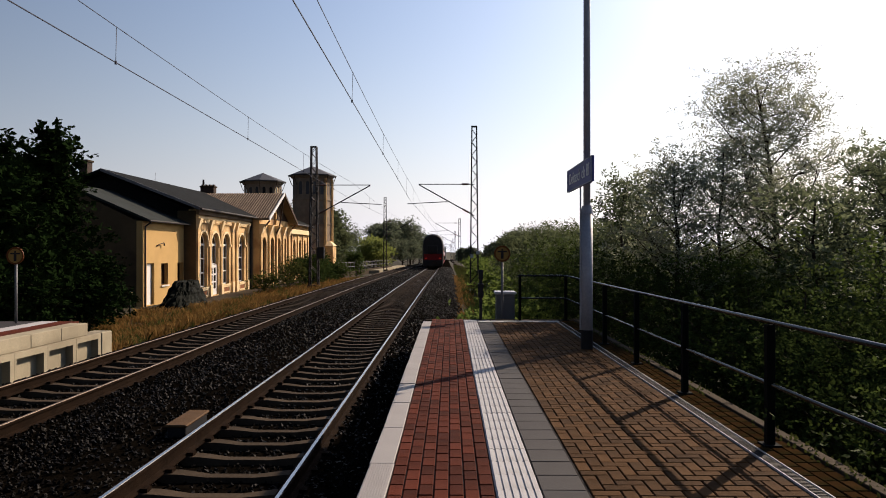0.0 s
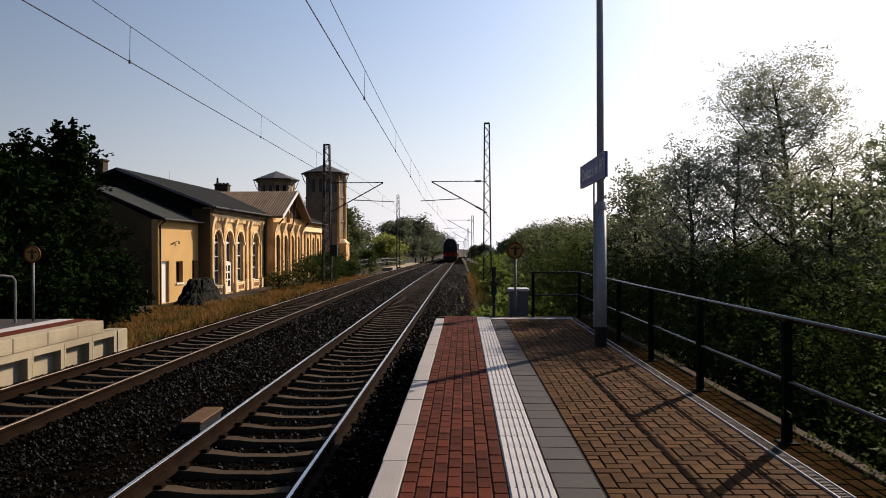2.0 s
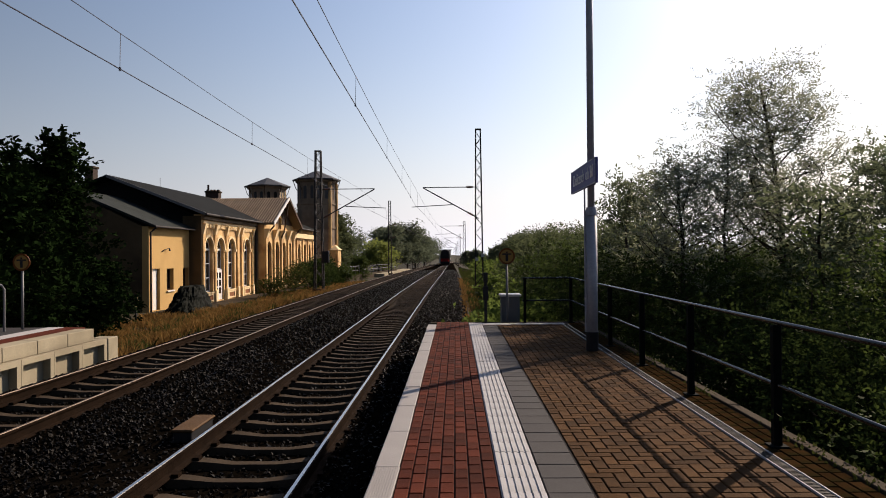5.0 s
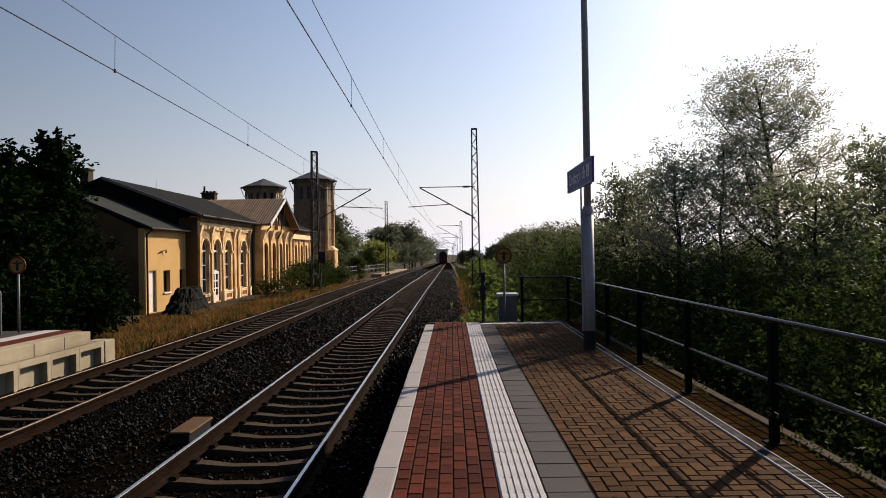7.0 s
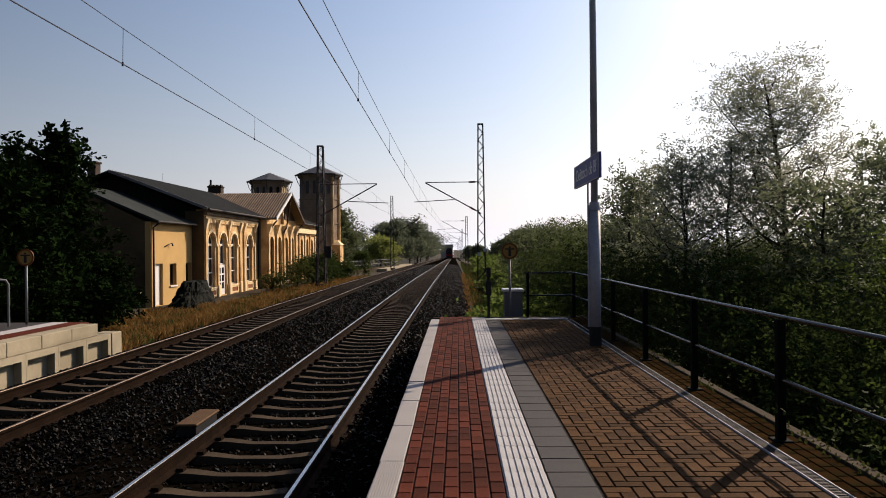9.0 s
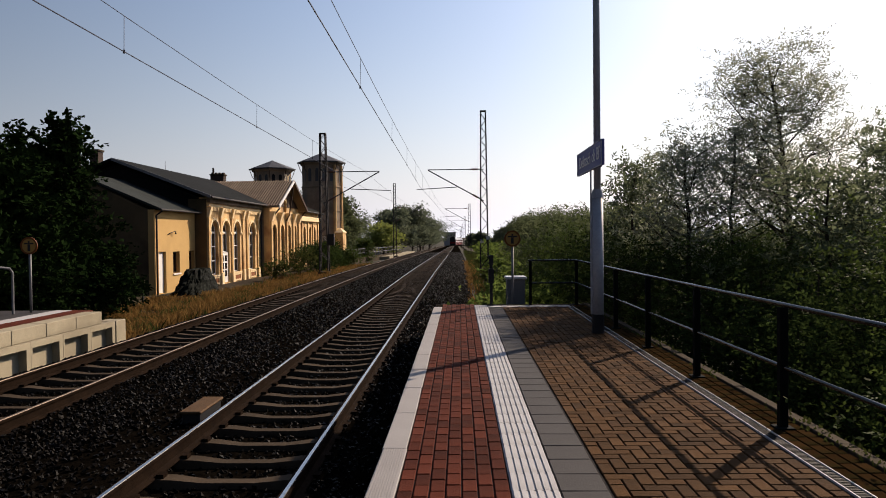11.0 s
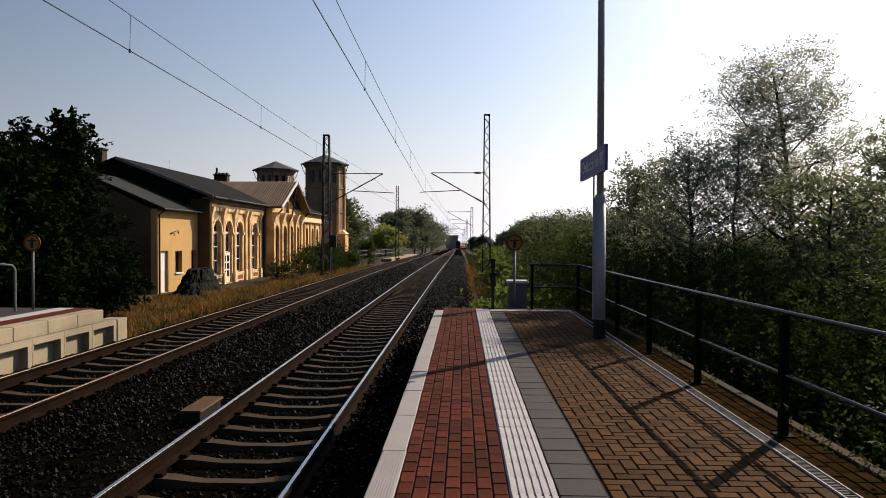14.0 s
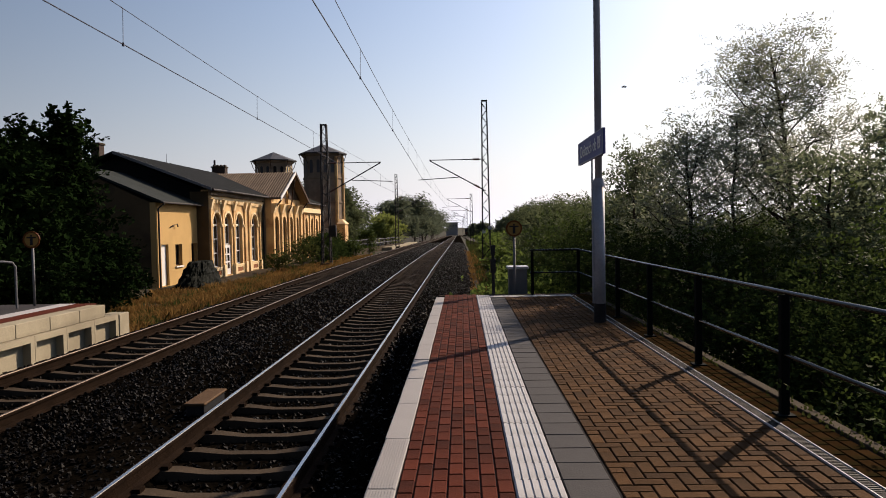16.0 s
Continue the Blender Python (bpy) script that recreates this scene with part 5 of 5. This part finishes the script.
def plant_verge():
    for i, (x, y, top, s) in enumerate([(1.0, 17.8, -0.5, 0.5), (1.8, 18.8, -0.2, 0.7), (1.3, 20.4, -0.5, 0.6), (2.4, 22.5, -0.2, 0.8), (1.9, 26, -0.5, 0.7), (2.6, 31, -0.2, 0.9), (2.6, 40, -0.3, 1.0), (3.2, 52, -0.3, 1.2), (3.6, 68, -0.5, 1.4), (4.4, 90, -0.8, 1.8), (5.4, 120, -1.0, 2.2), (6.5, 160, -1.6, 2.6), (8, 210, -2.0, 3.0)]):
        build_plant("weed_clump", "leafy bright green weeds past the platform end", "weeds", (x, y, gh(x, y)), max(0.45, top - gh(x, y)), s, 220 + i, M_WEED, n_sprays=650, per=5, length=0.16 + y / 400, leaf=0.1 + y / 500, wide=0.34, limbs=18, low=0.05, trunk_r=0.02, fill=0.5, shape=0.3)


plant_right()
plant_left()
plant_verge()


def build_grass(name, label, n, region, height, seed, m, level=None):
    rng = np.random.default_rng(seed)
    x0, x1, y0, y1 = region
    x, y = rng.uniform(x0, x1, n), y0 + (y1 - y0) * rng.random(n) ** 1.4
    tuft = np.array([noise.noise((a * 0.8, b * 0.8, seed)) for a, b in zip(x, y)])
    keep = tuft > -0.12
    x, y, tuft = x[keep], y[keep], tuft[keep]
    n = len(x)
    z = np.array([ground_height(a, b) if level is None else level for a, b in zip(x, y)]) - 0.02
    h = height * rng.uniform(0.45, 1.2, n) * (0.75 + 0.6 * tuft)
    a = rng.uniform(0, 6.28, n)
    w = 0.012 + 0.006 * y / 20
    bend_x, bend_y = rng.normal(0, 0.35, n) * h, rng.normal(0, 0.35, n) * h
    c = np.stack([x, y, z], 1)
    s = np.stack([np.cos(a) * w, np.sin(a) * w, 0 * a], 1)
    mid = c + np.stack([bend_x * 0.4, bend_y * 0.4, h * 0.6], 1)
    tip = c + np.stack([bend_x, bend_y, h], 1)
    V = np.stack([c - s, c + s, mid + s * 0.8, tip, mid - s * 0.8], 1).reshape(-1, 3)
    F = np.arange(n * 5).reshape(-1, 5)
    tagged(raw(name, V, F, m), label, "grass", kind="stuff")


build_grass("dry_grass", "tall dry straw-coloured grass beside the far track", 27000, (-12.2, -8.6, 14.5, 66), 0.42, 3, M_GRASS_DRY)
build_grass("dry_grass", "dry straw-coloured grass in front of the annex", 6500, (-14.7, -12.2, 22, 34.5), 0.3, 4, M_GRASS_DRY)
build_grass("verge_grass", "green and straw verge weeds past the platform end", 14000, (0.7, 4.2, 16.0, 150), 0.4, 5, M_GRASS)
build_grass("mixed_grass", "green weeds among the dry grass by the far track", 11000, (-12.6, -8.7, 15, 70), 0.35, 9, M_GRASS)
build_grass("dry_verge", "rusty dry weeds past the platform end", 2600, (0.3, 1.2, 17, 70), 0.32, 6, M_GRASS_DRY)
build_grass("bank_grass", "dark green weeds on the embankment", 9000, (2.9, 6.5, 2.5, 18), 0.4, 7, M_GRASS)


build_grass("kerb_weeds", "low green weeds in the joint along the kerb", 650, (2.72, 2.90, 3.5, 14.5), 0.055, 12, M_GRASS, 0.012)


# ---- the departing train ----
def build_coach(tail):
    """A double-deck coach about its own centre, rails at z 0, running towards +y."""
    c = thing("railway_coach", "red double-deck regional railway coach", "railway coach", group="coaches of the train")
    L, W = 13.2, 1.42
    prof = [(W - 0.12, 0.35), (W, 0.6), (W, 3.1), (W - 0.1, 3.7), (W - 0.35, 4.2), (W - 0.75, 4.5), (0, 4.62)]
    full = prof + [(-x, z) for x, z in prof[-2::-1]]
    low = [(x, z) for x, z in full]
    body = part("body", loft(bmesh.new(), [[(x, y, z) for x, z in low] for y in (-L, L)]), M_TRAIN, c)
    roof = [(W + 0.006, 3.15), (W - 0.09, 3.72), (W - 0.34, 4.23), (W - 0.74, 4.53), (0, 4.65), (-W + 0.74, 4.53), (-W + 0.34, 4.23), (-W + 0.09, 3.72), (-W - 0.006, 3.15), (-W + 0.2, 3.3), (0, 4.3), (W - 0.2, 3.3)]
    part("roof", loft(bmesh.new(), [[(x, y, z) for x, z in roof] for y in (-L - 0.02, L + 0.02)]), M_TROOF, c, "grey rounded roof")
    for s in (-1, 1):
        part("stripe", boxed((s * W - 0.012, -L + 0.3, 1.95), (s * W + 0.012, L - 0.3, 2.25)), M_TRAIN_W, body, "light grey stripe")
        for k in range(9):
            y = -L + 1.6 + k * 2.75
            for z in (0.95, 2.45):
                part("window", boxed((s * W - 0.014, y, z), (s * W + 0.014, y + 1.9, z + 0.75)), M_GLASS, body)
    for y in (-9.5, 9.5):
        b = part("bogie", boxed((-1.1, y - 1.5, 0.25), (1.1, y + 1.5, 0.62), 0.05), M_BLACK, c, "dark bogie")
        for dy in (-1.1, 1.1):
            for s in (-0.75, 0.75):
                part("wheel", tube(bmesh.new(), (s - 0.06, y + dy, 0.46), (s + 0.06, y + dy, 0.46), 0.46, n=18), M_RUST, b)
    part("skirt", boxed((-1.2, -L + 0.2, 0.22), (1.2, L - 0.2, 0.42)), M_BLACK, c)
    if tail:
        f = lambda k: [(x * k, -L - 0.02, 1.2 + (z - 1.2) * k) for x, z in full]
        part("end_panel", loft(bmesh.new(), [[(x, -L - 0.02, z) for x, z in full], [(x * 0.93, -L - 0.28, 2.2 + (z - 2.2) * 0.94) for x, z in full]]), M_TRAIN_G, c, "dark grey end wall")
        part("red_band", boxed((-1.24, -L - 0.31, 1.1), (1.24, -L - 0.283, 1.95), 0.004), M_TRAIN, c, "red band across the end")
        part("gangway", boxed((-0.62, -L - 0.42, 2.0), (0.62, -L - 0.28, 3.05), 0.05), M_BLACK, c, "dark rubber gangway")
        part("end_window", boxed((-0.95, -L - 0.3, 2.9), (0.95, -L - 0.283, 3.9), 0.003), M_TRAIN_G, c, "dark end window")
        part("buffer_beam", boxed((-1.25, -L - 0.34, 0.3), (1.25, -L - 0.285, 1.05), 0.02), M_BLACK, c, "black buffer beam")
        for s in (-0.95, 0.95):
            part("tail_lamp", tube(bmesh.new(), (s, -L - 0.36, 1.35), (s, -L - 0.28, 1.35), 0.06, n=12), M_TAIL, c, "red tail lamp")
            part("buffer", tube(bmesh.new(), (s * 0.92, -L - 0.75, 0.8), (s * 0.92, -L - 0.34, 0.8), 0.22, 0.1, n=12), M_BLACK, c)
    return c


TAIL = build_coach(True)
COACHES = [TAIL]
_c = build_coach(False)
COACHES.append(_c)
for i in range(2):
    COACHES.append(copy_thing(_c, Matrix()))


def build_insect():
    b = thing("flying_insect", "tiny dark insect in flight", "insect")
    bm = bmesh.new()
    loft(bm, [[(x, r * math.cos(a), r * math.sin(a)) for a in (math.pi * i / 4 for i in range(8))] for x, r in ((-0.006, 0.0006), (-0.004, 0.0018), (0, 0.0014), (0.003, 0.002), (0.006, 0.0008))])
    part("body", bm, M_BLACK, b)
    for s in (-1, 1):
        part("wing", boxed((-0.003, s * 0.001 if s > 0 else -0.007, 0.0016), (0.001, 0.007 if s > 0 else -0.001, 0.0019)), M_GLASS, b)
    return b


INSECT = build_insect()


# ---- paving stones ----
def paver(w, l, h=0.06, bevel=0.006):
    """One block about its own centre, top at z 0."""
    bm = bmesh.new()
    x, y = w / 2 - 0.0035, l / 2 - 0.0035
    a = [(-x, -y, -h), (x, -y, -h), (x, y, -h), (-x, y, -h)]
    b = [(-x, -y, -bevel), (x, -y, -bevel), (x, y, -bevel), (-x, y, -bevel)]
    c = [(-x + bevel, -y + bevel, 0), (x - bevel, -y + bevel, 0), (x - bevel, y - bevel, 0), (-x + bevel, y - bevel, 0)]
    loft(bm, [a, b, c])
    bmesh.ops.recalc_face_normals(bm, faces=bm.faces)
    return bm


def lay(name, places, bm, m_piece, m_rest, near, seed, flat=0.002):
    """Blocks at (x, y, quarter turn): the stretch nearest the path as pieces of their own, the rest in one mesh."""
    me = bpy.data.meshes.new(name)
    bm.to_mesh(me)
    bm.free()
    me.materials.append(m_piece)
    v0 = np.array([v.co[:] for v in me.vertices])
    f0 = [list(p.vertices) for p in me.polygons]
    o = ORG[PLATFORM.name]
    rng = random.Random(seed)
    V, F = [], []
    used = 0
    for x, y, turn in places:
        z = rng.uniform(-flat, flat) - 0.002
        tilt = (rng.uniform(-0.006, 0.006), rng.uniform(-0.006, 0.006), turn * math.pi / 2 + rng.uniform(-0.01, 0.01))
        m = Matrix.LocRotScale((x, y, z), Euler(tilt), None)
        if near[0] <= y < near[1] and used < 300:
            ob = new(name, me)
            ob.parent = PLATFORM
            ob.matrix_local = Matrix.Translation(-o) @ m
            used += 1
        else:
            a = np.array(m)
            k = len(V) * len(v0)
            V.append(v0 @ a[:3, :3].T + a[:3, 3])
            F += [[k + i for i in q] for q in f0]
    if V:
        tagged(raw(name + "_field", np.concatenate(V), F, m_rest, PLATFORM), kind="stuff")


def pave():
    # pale edge slabs, ribbed across
    plain, ribbed = paver(0.188, 1.0, 0.1, 0.006), paver(0.188, 1.0, 0.1, 0.006)
    for i in range(9):
        x = -0.078 + i * 0.0178
        box(ribbed, (x, -0.485, -0.002), (x + 0.008, 0.485, 0.0035))
    ys = [-5.44 + k for k in range(21)]
    lay("edge_slab", [((E0 + R0) / 2, y, 0) for y in ys if y > 5.2], plain, M_EDGE, M_EDGE, (-9, 99), 1, 0.001)
    lay("ribbed_edge_slab", [((E0 + R0) / 2, y, 0) for y in ys if y <= 5.2], ribbed, M_EDGE, M_EDGE, (-9, 99), 11, 0.001)
    # red band: seven rows of blocks, laid lengthwise with staggered joints
    pl = []
    for c in range(7):
        y = -5.0 + (0.1 if c % 2 else 0.0)
        while y < PY1 - 0.15:
            pl.append((R0 + 0.0503 + c * 0.1003, y + 0.1, 0))
            y += 0.2
    pl.sort(key=lambda p: p[1] if p[1] > 3.6 else 99 + p[1])
    lay("red_paver", pl, paver(0.1, 0.2), M_RED, M_RED_F, (3.6, 99), 2)
    # white guide slabs with ribs along the platform
    bm = paver(0.3, 0.3, 0.06, 0.003)
    for i in range(6):
        x = -0.136 + i * 0.0488
        box(bm, (x, -0.149, -0.002), (x + 0.028, 0.149, 0.009))
    lay("guide_slab", [((W0 + G0) / 2, -4.95 + k * 0.3, 0) for k in range(68)], bm, M_WHITE, M_WHITE, (-9, 99), 3, 0.0008)
    bm = paver(0.3, 0.3, 0.06, 0.003)
    lay("end_slab", [(0.745 + k * 0.3, 15.1, 0) for k in range(6)], bm, M_WHITE, M_WHITE, (-9, 99), 9, 0.0008)
    # grey slabs
    lay("grey_slab", [((G0 + T0) / 2 + 0.001, -4.95 + k * 0.3, 0) for k in range(66)], paver(0.3, 0.3, 0.06, 0.005), M_GREY, M_GREY, (-9, 99), 4, 0.0015)
    # tan herringbone
    pl, half = [], []
    u = 0.1
    x0 = T0 + 0.015
    for j in range(-50, 149):
        for i in range(-1, 15):
            x, y, s = x0 + i * u, j * u, (i - j) % 4
            if s == 0 and 0 <= i <= 12:
                pl.append((x + u, y + u / 2, 1))
            elif s == 3 and 0 <= i <= 13:
                pl.append((x + u / 2, y + u, 0))
            elif (s == 0 and i == 13) or (s == 1 and i == 0):
                half.append((x + u / 2, y + u / 2, 0))
    pl.sort(key=lambda p: p[1] if p[1] > 3.6 else 99 + p[1])
    lay("tan_paver", pl, paver(0.1, 0.2), M_TAN, M_TAN_F, (3.6, 99), 5)
    lay("half_paver", half, paver(0.1, 0.1), M_TAN, M_TAN_F, (3.6, 15), 8)
    # strip outside the drain
    pl = [(K0 + 0.05 + 0.1 * c, -4.9 + k * 0.2 + (0.1 if c else 0), 0) for k in range(101) for c in range(3)]
    lay("brown_paver", pl, paver(0.1, 0.2), M_BROWN, M_BROWN, (4.0, 14.0), 6)
    # drain: steel edges and a slotted grate
    d = part("drain", boxed((D0 + 0.004, -5, -0.06), (K0 - 0.004, 15.0, -0.03)), M_BLACK, PLATFORM, "slotted steel drain channel")
    for x in (D0 + 0.002, K0 - 0.009):
        part("drain_edge", boxed((x, -5, -0.05), (x + 0.007, 15.0, 0.003)), M_TRAIN_W, d, "bright steel edge")
    bm = bmesh.new()
    y = -5.0
    while y < 15:
        box(bm, (D0 + 0.012, y, -0.028), (K0 - 0.012, y + 0.01, -0.004))
        y += 0.028
    tagged(part("grate_bars", bm, M_MAST, d), kind="stuff")


pave()


# ---- what moves ----
def along(s):
    """The pose on the near track at s metres down the line."""
    e = 3.0
    dx, dz = (C1 + bend(s + e)) - (C1 + bend(s - e)), grade(s + e) - grade(s - e)
    return Matrix.LocRotScale((C1 + bend(s), s, RAIL_Z + grade(s)), Euler((math.atan2(dz, 2 * e), 0, math.atan2(-dx, 2 * e))), None)


def tail_at(t):
    """Metres from the platform to the end of the train."""
    return float(np.interp(t, [0, 3.5, 7, 12.5, 16], [92.5, 166, 241, 372, 466]))


def motions():
    times = [i * 0.5 for i in range(33)]
    for i, c in enumerate(COACHES):
        walk(c, [(t, along(tail_at(t) + 13.6 + 26.8 * i)) for t in times])
    walk(INSECT, [(0.0, pose(1.5, -1.0, 2.6)), (8.0, pose(1.4, -0.4, 2.7)), (15.0, pose(0.9, 1.2, 2.9)), (15.8, pose(0.55, 1.55, 2.45)), (16.0, pose(0.384, 1.6, 1.885))])


motions()
